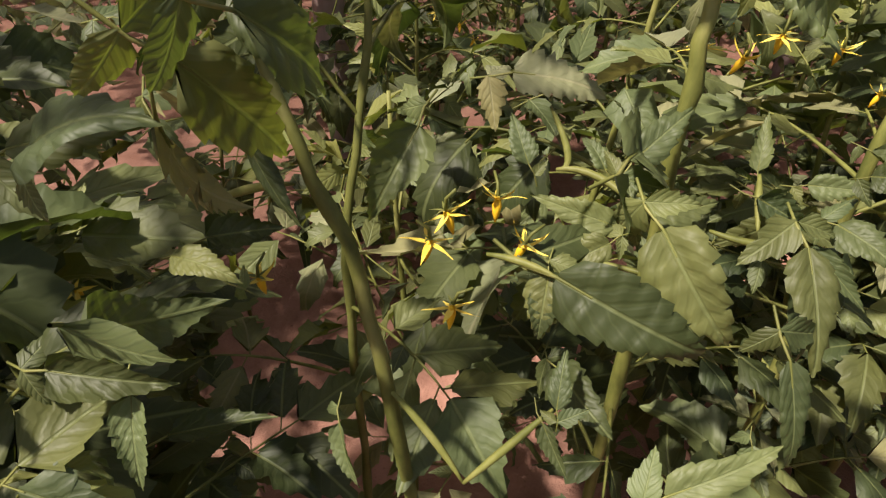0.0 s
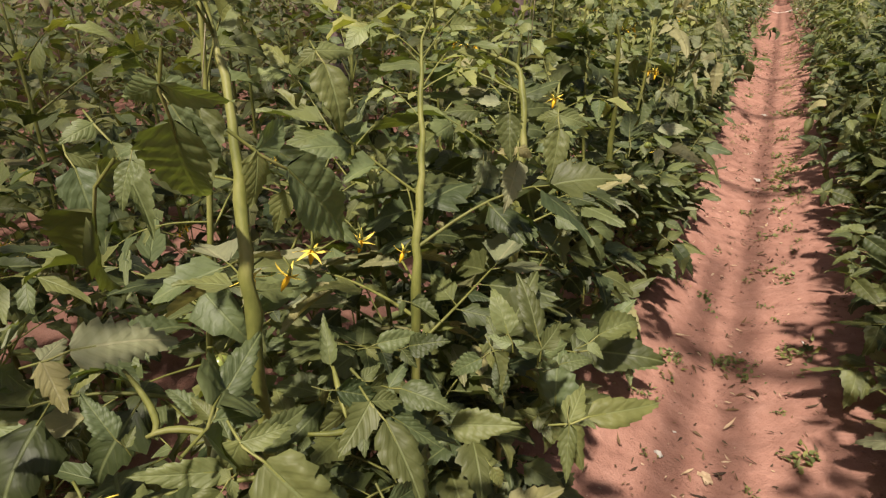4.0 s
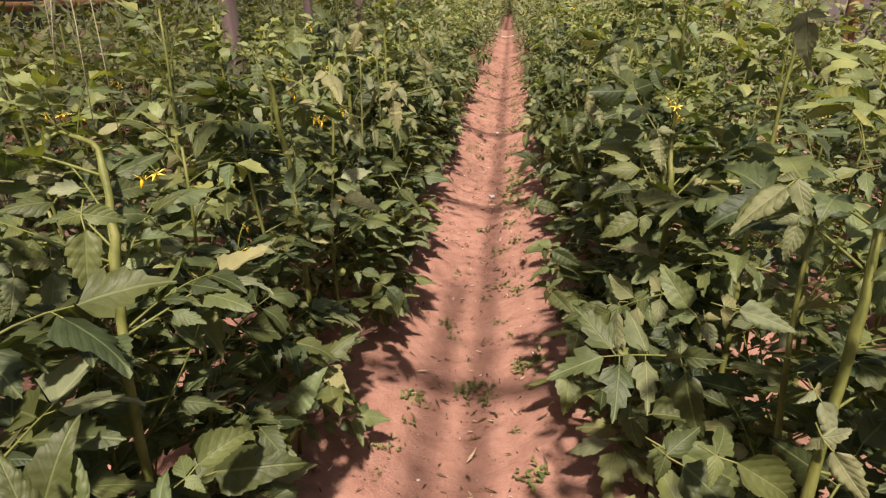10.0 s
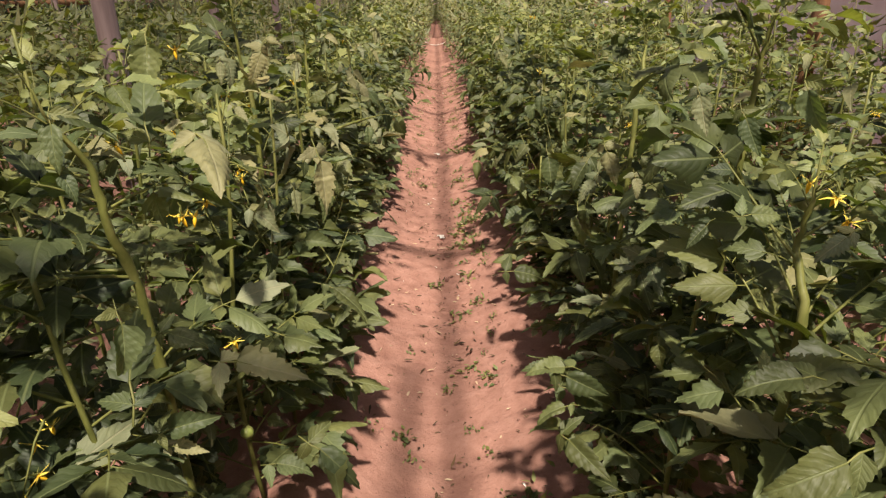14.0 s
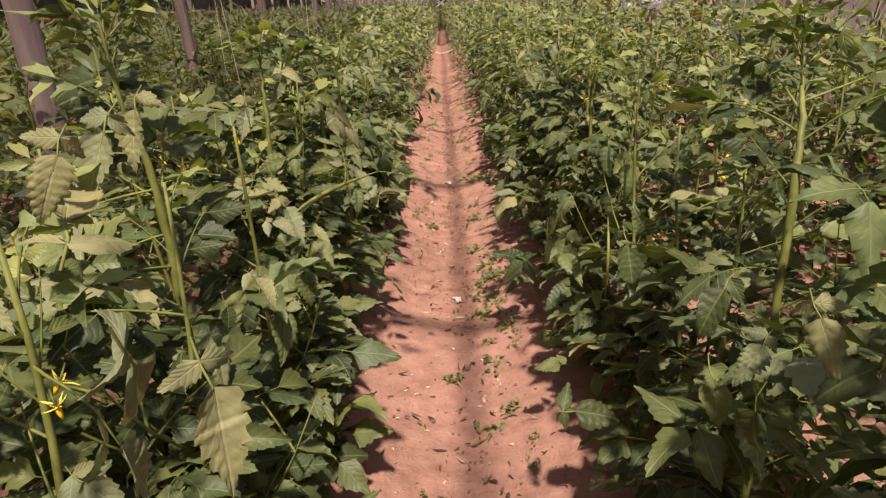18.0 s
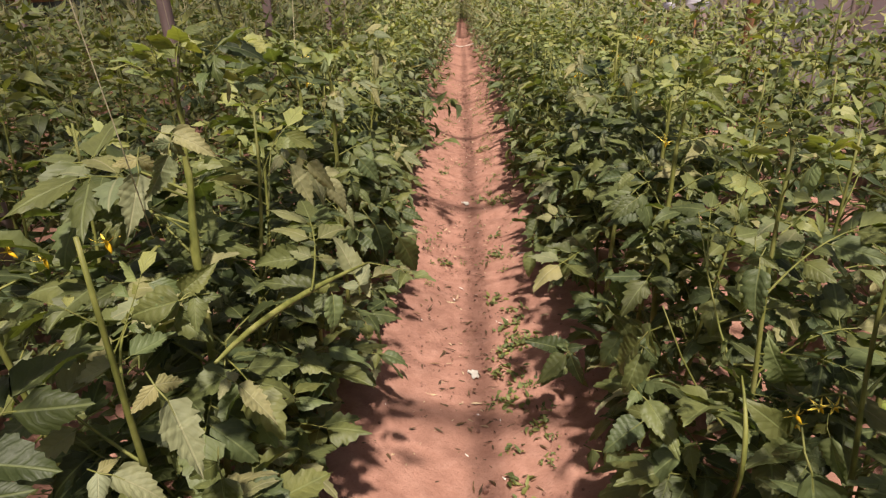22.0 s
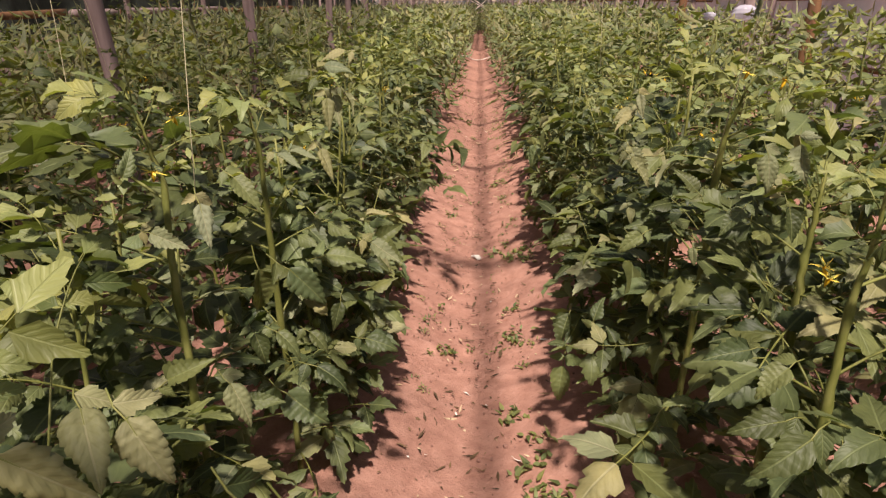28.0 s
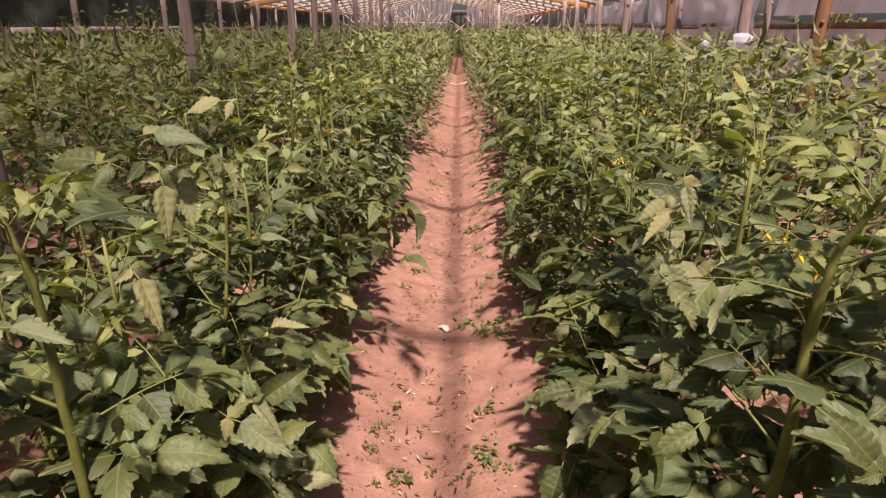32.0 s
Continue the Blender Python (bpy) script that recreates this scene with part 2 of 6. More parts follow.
def soil_material():
    m, n, l = nodes_of("red_soil")
    p = n["Principled BSDF"]
    big = noise_tex(n, l, 1.7, 4, 0.6)
    mid = noise_tex(n, l, 14, 6, 0.65)
    fine = noise_tex(n, l, 120, 5, 0.7)
    base = ramp(n, [(0.25, (0.27, 0.136, 0.106)), (0.55, (0.375, 0.202, 0.160)), (0.8, (0.465, 0.265, 0.214))])
    l.new(mid.outputs["Fac"], base.inputs[0])
    tone = ramp(n, [(0.3, (0.80, 0.78, 0.76)), (0.7, (1.1, 1.08, 1.05))])
    l.new(big.outputs["Fac"], tone.inputs[0])
    spots = ramp(n, [(0.28, (0.60, 0.56, 0.54)), (0.40, (1.0, 1.0, 1.0)), (0.66, (1.05, 1.04, 1.03)), (0.76, (1.3, 1.28, 1.26))])
    l.new(fine.outputs["Fac"], spots.inputs[0])
    c = mixed(n, l, "MULTIPLY", 1.0, base.outputs[0], tone.outputs[0])
    c = mixed(n, l, "MULTIPLY", 1.0, c, spots.outputs[0])
    l.new(c, p.inputs["Base Color"])
    p.inputs["Roughness"].default_value, p.inputs["Specular IOR Level"].default_value = 0.95, 0.1
    h = n.new("ShaderNodeMath"); h.operation = "MULTIPLY_ADD"; h.inputs[1].default_value = 0.35
    l.new(fine.outputs["Fac"], h.inputs[0]); l.new(mid.outputs["Fac"], h.inputs[2])
    b = bump(n, l, h.outputs[0], 0.6, 0.022)
    l.new(b.outputs[0], p.inputs["Normal"])
    return m


def film_material(name, colour, clear, streak):
    """Plastic film: partly clear, partly scattering, with dust streaks."""
    m, n, l = nodes_of(name)
    out = n["Material Output"]
    n.remove(n["Principled BSDF"])
    t = noise_tex(n, l, 2.2, 5, 0.6, "Object", (1, 1, 0.35))
    r = ramp(n, [(0.3, tuple(c * streak for c in colour)), (0.7, colour)])
    l.new(t.outputs["Fac"], r.inputs[0])
    d, tl, tp = n.new("ShaderNodeBsdfDiffuse"), n.new("ShaderNodeBsdfTranslucent"), n.new("ShaderNodeBsdfTransparent")
    gl = n.new("ShaderNodeBsdfGlossy")
    gl.inputs["Roughness"].default_value = 0.25
    l.new(r.outputs[0], d.inputs["Color"]); l.new(r.outputs[0], tl.inputs["Color"])
    a, b, c = n.new("ShaderNodeMixShader"), n.new("ShaderNodeMixShader"), n.new("ShaderNodeMixShader")
    a.inputs[0].default_value = 0.5
    l.new(d.outputs[0], a.inputs[1]); l.new(tl.outputs[0], a.inputs[2])
    c.inputs[0].default_value = 0.06
    l.new(a.outputs[0], c.inputs[1]); l.new(gl.outputs[0], c.inputs[2])
    b.inputs[0].default_value = clear
    l.new(c.outputs[0], b.inputs[1]); l.new(tp.outputs[0], b.inputs[2])
    l.new(b.outputs[0], out.inputs["Surface"])
    return m


SOIL = soil_material()
FILM = film_material("roof_film", (0.85, 0.86, 0.88), 0.94, 0.85)
# dim film for the unseen left slope, added to shade the left beds
SHADING_FILM = film_material("shading_roof_film", (0.52, 0.50, 0.48), 0.42, 0.75)
SHEET = film_material("side_sheet", (0.47, 0.50, 0.60), 0.12, 0.72)
WHITE_SHEET = film_material("pale_sheet", (0.84, 0.80, 0.90), 0.20, 0.8)
MILKY = film_material("milky_film", (0.84, 0.80, 0.84), 0.55, 0.85)


# ---- mesh helpers ----
class Geo:
    """Collects faces, with a leaf coordinate at each corner and a material a face."""

    def __init__(self):
        self.v, self.f, self.uv, self.m = [], [], [], []

    def grid(self, pts, uvs, rows, cols, mat=0, closed=False):
        k = len(self.v)
        self.v.extend(pts)
        self.uv.extend(uvs)
        for i in range(rows - 1):
            for j in range(cols if closed else cols - 1):
                a, b = k + i * cols + j, k + i * cols + (j + 1) % cols
                self.f.append((a, b, b + cols, a + cols))
                self.m.append(mat)

    def mesh(self, name, mats, smooth=True):
        me = bpy.data.meshes.new(name)
        me.from_pydata(self.v, [], self.f)
        for mt in mats:
            me.materials.append(mt)
        me.polygons.foreach_set("material_index", self.m)
        me.polygons.foreach_set("use_smooth", [smooth] * len(self.f))
        lay = me.uv_layers.new(name="UVMap")
        idx = np.empty(len(me.loops), np.int32)
        me.loops.foreach_get("vertex_index", idx)
        lay.data.foreach_set("uv", np.asarray(self.uv, np.float32)[idx].ravel())
        me.update()
        return me


def part(name, me, parent=None, m=None, label=""):
    ob = new(name, me)
    if parent is not None:
        ob.parent = parent
    if m is not None:
        ob.matrix_basis = m
    if label:
        ob["label"] = label
    return ob


def tube(g, pts, radii, sides=7, mat=0, caps=True):
    pts = [Vector(p) for p in pts]
    rings, uvs = [], []
    side = Vector((1, 0, 0))
    for i, p in enumerate(pts):
        t = (pts[min(i + 1, len(pts) - 1)] - pts[max(i - 1, 0)]).normalized()
        side = (side - t * side.dot(t))
        if side.length < 1e-4:
            side = t.orthogonal()
        side.normalize()
        up = t.cross(side)
        for j in range(sides):
            a = 2 * math.pi * j / sides
            rings.append((p + (side * math.cos(a) + up * math.sin(a)) * radii[i])[:])
            uvs.append((0.2, i / max(1, len(pts) - 1)))
    k = len(g.v)
    g.grid(rings, uvs, len(pts), sides, mat, True)
    if caps:
        g.f.append(tuple(k + j for j in range(sides))[::-1]); g.m.append(mat)
        e = k + (len(pts) - 1) * sides
        g.f.append(tuple(e + j for j in range(sides))); g.m.append(mat)


def box(g, m, sx, sy, sz, mat=0, bev=0.15):
    """A block with chamfered long edges."""
    c = min(sx, sz) * bev
    prof = [(-sx / 2 + c, -sz / 2), (sx / 2 - c, -sz / 2), (sx / 2, -sz / 2 + c), (sx / 2, sz / 2 - c),
            (sx / 2 - c, sz / 2), (-sx / 2 + c, sz / 2), (-sx / 2, sz / 2 - c), (-sx / 2, -sz / 2 + c)]
    k = len(g.v)
    g.grid([(m @ Vector((x, y, z)))[:] for y in (-sy / 2, sy / 2) for x, z in prof], [(0.2, 0.5)] * 16, 2, 8, mat, True)
    g.f.append(tuple(k + j for j in range(8))[::-1]); g.m.append(mat)
    g.f.append(tuple(k + 8 + j for j in range(8))); g.m.append(mat)


def leaflet(g, m, length, width, rng, n=9, across=5, fold=0.25, curl=0.5, lobes=4, depth=0.22, mat=0):
    """One leaflet from the origin along +Y: pointed teeth and lobes at the edge, folded at the midrib, quilted between the veins and curled."""
    wav, twist = rng.uniform(0, 6.28), rng.uniform(-0.35, 0.35)
    rows = []
    if depth and n >= 8:
        teeth = max(3, (n - 2) // (3 if n > 14 else 2))
        gap = 0.86 / teeth
        rows.append((0.0, 0.06, 0.06, 0.0, 0.0))
        for k in range(teeth):
            big = depth * (1.2 if k % 2 == wav // 3.2 else 0.5) * rng.uniform(0.4, 1.2) * (0.5 if k == 0 else (0.45 if k == teeth - 1 else 1.0))
            l, r = big * rng.uniform(0.7, 1.2), big * rng.uniform(0.7, 1.2)
            u = 0.06 + gap * (k + 0.75) + rng.uniform(-0.12, 0.12) * gap
            if n > 14:
                rows.append((u - 0.42 * gap, 1 - 0.45 * l, 1 - 0.45 * r, 0.0, 0.6))
            rows.append((u, 1 + 0.2 * l, 1 + 0.2 * r, 0.26 * gap, 1.0))
            rows.append((u + 0.36 * gap, 1 - l, 1 - r, 0.0, -1.0))
        rows.append((1.0, 0.02, 0.02, 0.0, 0.0))
    else:
        rows = [(i / (n - 1), 1.0, 1.0, 0.0, 0.0) for i in range(n)]
    pts, uvs = [], []
    y = z = last = 0.0
    roll = rng.choice((-0.28, -0.18, -0.10, 0.0, 0.14)) * (depth > 0)
    for u, wl, wr, fwd, quilt in rows:
        w = math.sin(math.pi * min(1.0, u * 0.985 + 0.012) ** 0.60) ** 0.92 * (1 - 0.34 * u * u)
        a = -curl * u * u
        y += (u - last) * length * math.cos(a)
        z += (u - last) * length * math.sin(a)
        last = u
        for j in range(across):
            s = 2 * j / (across - 1) - 1
            q = (wl if s < 0 else wr) if abs(s) > 0.99 else (1.0 if u < 1 else 0.02)
            x = s * w * q * width / 2 * (1 + 0.10 * s * math.sin(6 * u + wav))
            up = fold * abs(x) * (1 - 0.5 * u) + 0.06 * width * math.sin(9 * u + wav + 2 * s) * abs(s) + twist * x * u + roll * width * s ** 4 * w
            if 0.05 < abs(s) < 0.95:
                up += (0.017 if n > 14 else 0.012) * width * quilt * w
            ahead = fwd * length * abs(s) ** 3 - 0.04 * length * abs(s) * w * (u > 0.05)
            pts.append((m @ Vector((x, y + ahead, z + up)))[:])
            uvs.append((0.5 + 0.5 * s * w, u))
    g.grid(pts, uvs, len(rows), across, mat)


def compound_leaf(g, m, rng, length, lod=1, droop=0.9, pairs=3, terminal=0.42, stem_mat=1, blade_mat=0, lift=0.0, pale=0.0, hang=1.0):
    """A tomato leaf from the origin along +Y: a stalk with pairs of broad stalked leaflets and a large end leaflet. hang: how far the leaflets fold and droop."""
    n, across, sides = {0: (6, 3, 3), 1: (8, 3, 4), 2: (12, 5, 5)}[lod]
    rach = length * (1 - terminal * 0.85)
    k = {0: 3, 1: 5, 2: 7}[lod]
    pts, dirs = [Vector((0, 0, 0))], []
    bend = rng.uniform(-0.35, 0.35)
    for i in range(k):
        s = (i + 0.5) / k
        a, b = lift - droop * s * s, bend * s
        d = Vector((math.sin(b) * math.cos(a), math.cos(b) * math.cos(a), math.sin(a)))
        dirs.append(d)
        pts.append(pts[-1] + d * (rach / k))
    dirs.append(dirs[-1])
    r0 = 0.0023 * (length / 0.28)
    tube(g, [(m @ p)[:] for p in pts], [r0 * (1.15 - 0.7 * i / k) for i in range(k + 1)], sides, stem_mat, False)

    def at(s):
        f = s * k
        i = min(int(f), k - 1)
        return pts[i].lerp(pts[i + 1], f - i), dirs[i]

    def frame_of(p, d, yaw, pitch, roll):
        q = d.to_track_quat("Y", "Z").to_matrix().to_4x4()
        return m @ Matrix.Translation(p) @ q @ pose(0, 0, 0, 0, 0, yaw) @ pose(0, 0, 0, pitch, roll, 0)

    depth, lobes = rng.uniform(0.12, 0.45), rng.choice((3, 4, 4, 5))
    tl = length * terminal
    wide, crease, roll_up = (rng.uniform(0.50, 0.68), 0.55, 1.05) if lod == 2 else (rng.uniform(0.40, 0.58) if lod else rng.uniform(0.32, 0.50), 1.0, 1.5)

    def blade():
        return 2 if rng.random() < pale else blade_mat
    leaflet(g, frame_of(pts[-1], dirs[-1], rng.uniform(-14, 14), rng.uniform(-28, 14) * hang, rng.uniform(-25, 25)), tl, tl * wide * rng.uniform(0.95, 1.12), rng, n, across,
            rng.uniform(-0.05, 1.0) * crease, rng.uniform(-0.05, 1.0) * roll_up * hang, lobes, depth, blade())
    for q in range(pairs):
        s = 0.95 - 0.70 * (q + 0.25) / pairs + rng.uniform(-0.03, 0.03)
        size = tl * (0.92, 0.84, 0.62, 0.45)[q] * rng.uniform(0.85, 1.12)
        for sgn in (-1, 1):
            p, d = at(s + rng.uniform(-0.03, 0.03))
            f = frame_of(p, d, -sgn * rng.uniform(52, 84), rng.uniform(-34, 18) * hang, rng.uniform(-28, 28))
            gap = size * rng.uniform(0.08, 0.2)
            if lod == 2:
                tube(g, [(f @ Vector((0, 0, 0)))[:], (f @ Vector((0, gap + 0.006, 0.0005)))[:]], [0.0011, 0.0009], 4, stem_mat, False)
            leaflet(g, f @ Matrix.Translation((0, gap, 0)), size, size * wide * rng.uniform(0.9, 1.1), rng, n, across,
                    rng.uniform(-0.05, 1.0) * crease, rng.uniform(-0.05, 1.0) * roll_up * hang, lobes, depth, blade())
        if lod and q + 1 < pairs and rng.random() < 0.7:
            p, d = at(s - 0.1)
            leaflet(g, frame_of(p, d, rng.choice((-65, 65)), -10, 0), size * 0.36, size * 0.24, rng, 5, 3, 0.2, 0.4, 3, 0.15, blade_mat)


def flower(g, m, rng, open_=1.0):
    """Star flower hanging along -Z: narrow swept-back petals round a pointed cone."""
    for i in range(5):
        q = m @ pose(0, 0, 0, 0, 0, 72 * i + rng.uniform(-10, 10)) @ pose(0, 0, 0, rng.uniform(2, 38) * open_ - 70 * (1 - open_), 0, 0)
        leaflet(g, q, 0.022, 0.0050, rng, 7, 3, 0.3, rng.uniform(-1.0, 0.6) * open_, 1, 0.0, 0)
    tube(g, [(m @ Vector((0, 0, z)))[:] for z in (0.002, -0.004, -0.010, -0.016)], [0.0022, 0.0036, 0.0026, 0.0006], 6, 1)
    for i in range(5):
        leaflet(g, m @ pose(0, 0, 0.003, 0, 0, 72 * i) @ pose(0, 0, 0, 25, 0, 0), 0.012, 0.003, rng, 4, 3, 0.2, 0.3, 1, 0.0, 2)


def blossom_mesh(rng):
    g = Geo()
    flower(g, Matrix.Identity(4), rng, rng.choice((1.0, 1.0, 1.0, 0.7)))
    tube(g, [(0, 0, 0.003), (0.002, 0.002, 0.012), (0.010, 0.008, 0.018)], [0.0016, 0.0012, 0.0012], 5, 2)
    return g.mesh("flower", [PETAL, CONE, STEM])


def stalk_mesh():
    g = Geo()
    tube(g, [(0.01 * math.sin(i), 0.024 * i, 0.012 * i - 0.0055 * i * i) for i in range(6)], [0.0026 - 0.0003 * i for i in range(6)], 5)
    return g.mesh("flower_truss", [STEM])


def add_truss(root, m, rng):
    """A flower truss: a stalk along +Y, with flowers and buds as parts of it."""
    stalk = part("flower_truss", STALK, root, m, "hairy stalk with yellow star flowers")
    for i in range(rng.randint(2, 5)):
        k = 2 + i % 4
        part("flower", rng.choice(BLOSSOM_KINDS), stalk, pose(0.01 * math.sin(k) + rng.uniform(-0.02, 0.02), 0.024 * k - 0.008, 0.012 * k - 0.0055 * k * k - 0.018,
             rng.uniform(-40, 40), rng.uniform(-40, 40), rng.uniform(0, 360)))


LEAF_MATS = [LEAF, STEM, PALE, YOUNG_LIT]
pool_rng = random.Random(11)


def leaf_mesh(rng, length, lod, droop, pairs, pale=0.0, lift=0.0, terminal=0.42, mat=0, hang=1.0):
    g = Geo()
    compound_leaf(g, Matrix.Identity(4), rng, length, lod, droop, pairs, terminal, 1, mat, lift, pale, hang)
    return g.mesh("leaf", LEAF_MATS)


LEAVES = [leaf_mesh(pool_rng, 0.31, 1, pool_rng.uniform(0.1, 0.9), 2 + i % 2, 0.0 if i % 4 else 0.4, pool_rng.uniform(0.0, 0.5), pool_rng.uniform(0.35, 0.42), 0, 1.0 if i % 2 else 1.8) for i in range(24)]
CLOSE_LEAVES = [leaf_mesh(pool_rng, 0.31, 2, pool_rng.uniform(0.1, 0.9), 2 + (i % 3 > 0), 0.0 if i % 4 else 0.35, pool_rng.uniform(0.0, 0.5), pool_rng.uniform(0.35, 0.42), 0, 0.8 if i % 3 else 1.7) for i in range(24)]
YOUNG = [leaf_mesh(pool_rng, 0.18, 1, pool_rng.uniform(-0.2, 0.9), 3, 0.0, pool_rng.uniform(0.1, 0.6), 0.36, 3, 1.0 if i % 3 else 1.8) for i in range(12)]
BLOSSOM_KINDS = [blossom_mesh(pool_rng) for _ in range(6)]
STALK = stalk_mesh()


def fruit_mesh(rng):
    g = Geo()
    r = 0.016
    pts, uvs = [], []
    for i in range(9):
        a = math.pi * i / 8
        for j in range(12):
            b = 2 * math.pi * j / 12
            k = r * (1 + 0.05 * math.cos(5 * b))
            pts.append((k * math.sin(a) * math.cos(b), k * math.sin(a) * math.sin(b), -r - 0.9 * r * math.cos(math.pi - a)))
            uvs.append((0.2, 0.5))
    g.grid(pts, uvs, 9, 12, 0, True)
    for i in range(5):
        leaflet(g, pose(0, 0, 0.001, 0, 0, 72 * i) @ pose(0, 0, 0, -15, 0, 0), 0.02, 0.005, rng, 4, 3, 0.2, 0.5, 1, 0.0, 1)
    tube(g, [(0, 0, -0.002), (0, 0.006, 0.015), (0, 0.016, 0.02)], [0.002, 0.0018, 0.0018], 5, 1)
    return g.mesh("fruit", [FRUIT, STEM])


FRUITS = [fruit_mesh(pool_rng)]


def stem_curve(rng, height, lean):
    pts = []
    wx, wy = rng.uniform(-0.03, 0.03), rng.uniform(-0.04, 0.04)
    k = 9
    for i in range(k + 1):
        s = i / k
        pts.append(Vector((lean[0] * s + wx * math.sin(5 * s), lean[1] * s + wy * math.sin(4 * s + 1), height * s)))
    return pts


def along(pts, s):
    f = s * (len(pts) - 1)
    i = min(int(f), len(pts) - 2)
    return pts[i].lerp(pts[i + 1], f - i), (pts[i + 1] - pts[i]).normalized()


def leaf_pose(p, az, el, size, roll=0.0):
    return pose(p.x, p.y, p.z, 0, 0, az) @ pose(0, 0, 0, el, roll, 0) @ Matrix.Diagonal((size, size, size, 1))


PLANT_LABELS = ("bushy green tomato plant with toothed leaves in red soil", "tall leafy tomato plant with yellow flowers in its row",
                "tomato plant with thick pale green stem and drooping leaves")


def tomato_plant(x, y, height, seed, lean=(0, 0), bare=0.0, dense=1.0, given=None):
    """A plant whose stem, leaves, trusses and fruit are parts of their own. bare: how far up the stem has few leaves."""
    rng = random.Random(seed)
    root = new("tomato_plant")
    root.location = (x, y, ground_z(x, y) - 0.01)
    PLANTS.append(root)
    tagged(root, PLANT_LABELS[seed % 3], "tomato plant", "rows of tomato plants")
    g = Geo()
    pts = stem_curve(rng, height, lean)
    r0 = (rng.uniform(0.0074, 0.0088) if y > 0.2 else 0.0056) if given else rng.uniform(0.0050, 0.0068)
    if given:
        knots = [Vector(p) - root.location for p in given]
        pts = [along(knots, i / 23)[0] + Vector((rng.uniform(-0.0022, 0.0022), rng.uniform(-0.0022, 0.0022), 0)) * (i > 0) for i in range(24)]
    top = len(pts) - 1
    body, tip = list(pts), (pts[-1] - pts[-3]).normalized()
    if given:
        body += [pts[-1] + tip * 0.022, pts[-1] + (tip + Vector((rng.uniform(-0.4, 0.4), rng.uniform(-0.4, 0.4), 0.2))) * 0.05]
    tube(g, [p[:] for p in body], [r0 * (1 - (0.68 if given else 0.52) * (i / top) ** 2.2) * (rng.uniform(1.12, 1.3) if top > 9 and i % 5 == 1 else rng.uniform(0.93, 1.05)) for i in range(top + 1)] + ([r0 * 0.24, r0 * 0.12] if given else []), 9 if given else 7)
    open_foot = -0.98 < x < -0.3 and -0.12 < y < 0.32
    if open_foot:
        bare = 0.55
    spots = []
    count = int((26 if abs(x) < 0.7 else 22) * dense * height / 1.1)
    az = rng.uniform(0, 360)
    for i in range(count):
        s = 0.04 + 0.96 * ((i + rng.uniform(-0.3, 0.3)) / count)
        if s < bare and rng.random() < (0.85 if open_foot else 0.55):
            continue
        p, _ = along(pts, max(0.05, min(0.995, s)))
        az += 137 + rng.uniform(-25, 25)
        if given and 0.5 < s < 0.93 and rng.random() < 0.5:
            continue
        spots.append((p, az, s))
    for b in range(0 if given else rng.choice((1, 2, 2))):
        s = rng.uniform(0.22, 0.6)
        p, _ = along(pts, s)
        a = radians(rng.uniform(0, 360))
        ln = rng.uniform(0.22, 0.42)
        bp = [p + Vector((math.cos(a) * ln * 0.6 * q, math.sin(a) * ln * 0.6 * q, ln * (0.35 * q + 0.55 * q * q))) for q in (0, 0.25, 0.5, 0.75, 1)]
        tube(g, [v[:] for v in bp], [r0 * 0.5, r0 * 0.45, r0 * 0.4, r0 * 0.3, r0 * 0.2], 6)
        for q in range(4):
            pp, _ = along(bp, 0.3 + 0.23 * q)
            spots.append((pp, rng.uniform(0, 360), s + 0.12 * q))
    if given:
        spots += [(along(pts, q)[0], rng.uniform(0, 360), 0.97 if q < 0.98 else 0.99) for q in (0.86, 0.92, 0.96, 0.985, 0.992, 0.998)]
    if abs(x) < 2.0 and not open_foot:
        near = -0.7 < x < 0 and 2.6 < y < 4.5
        low = (15 if near else 8) if -0.7 < x < 0 else (11 if 0 < x < 0.7 else (8 if abs(x) < 1.0 else 3))
        for q in range(low):
            spots.append((along(pts, 0.08 + 0.45 * q / low)[0], (-90 if x < 0 else 90) + rng.uniform(-80, 80) + 180 * (q % 4 == 3), 0.25))
    part("stem", g.mesh("stem", [STEM]), root)
    for p, a, s in spots:
        if s > 0.80:
            me, el, size = rng.choice(YOUNG), rng.uniform(15, 60), rng.uniform(0.7, 1.1) * (1.3 - 0.5 * (s - 0.80) / 0.20)
        else:
            me, el, size = rng.choice(CLOSE_LEAVES if abs(x) < 0.7 and -0.4 < y < 5.6 else LEAVES), rng.uniform(-10, 32) + 8 * (s < 0.2), rng.uniform(0.66, 1.08)
        reach = 0.30 * size * (0.6 if s > 0.84 else 1.0) * math.cos(radians(el))
        edge = (0.15 if -0.7 < x < 0 and 2.6 < y < 4.5 else 0.22) if p.z < 0.45 else 0.28
        if abs(x + p.x - math.sin(radians(a)) * reach) < edge:
            a = -a
        tip = root.location + p + Vector((-math.sin(radians(a)) * reach, math.cos(radians(a)) * reach, 0))
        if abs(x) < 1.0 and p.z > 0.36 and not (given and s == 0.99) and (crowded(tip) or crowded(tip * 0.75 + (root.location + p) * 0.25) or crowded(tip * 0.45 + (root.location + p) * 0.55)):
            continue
        part("leaf", me, root, leaf_pose(p, a, el, size, rng.uniform(-15, 15)))
    for s in (0.5, 0.72, 0.86):
        if not given and rng.random() < 0.14:
            p, _ = along(pts, s)
            add_truss(root, leaf_pose(p, rng.uniform(0, 360), rng.uniform(-5, 30), 0.95), rng)
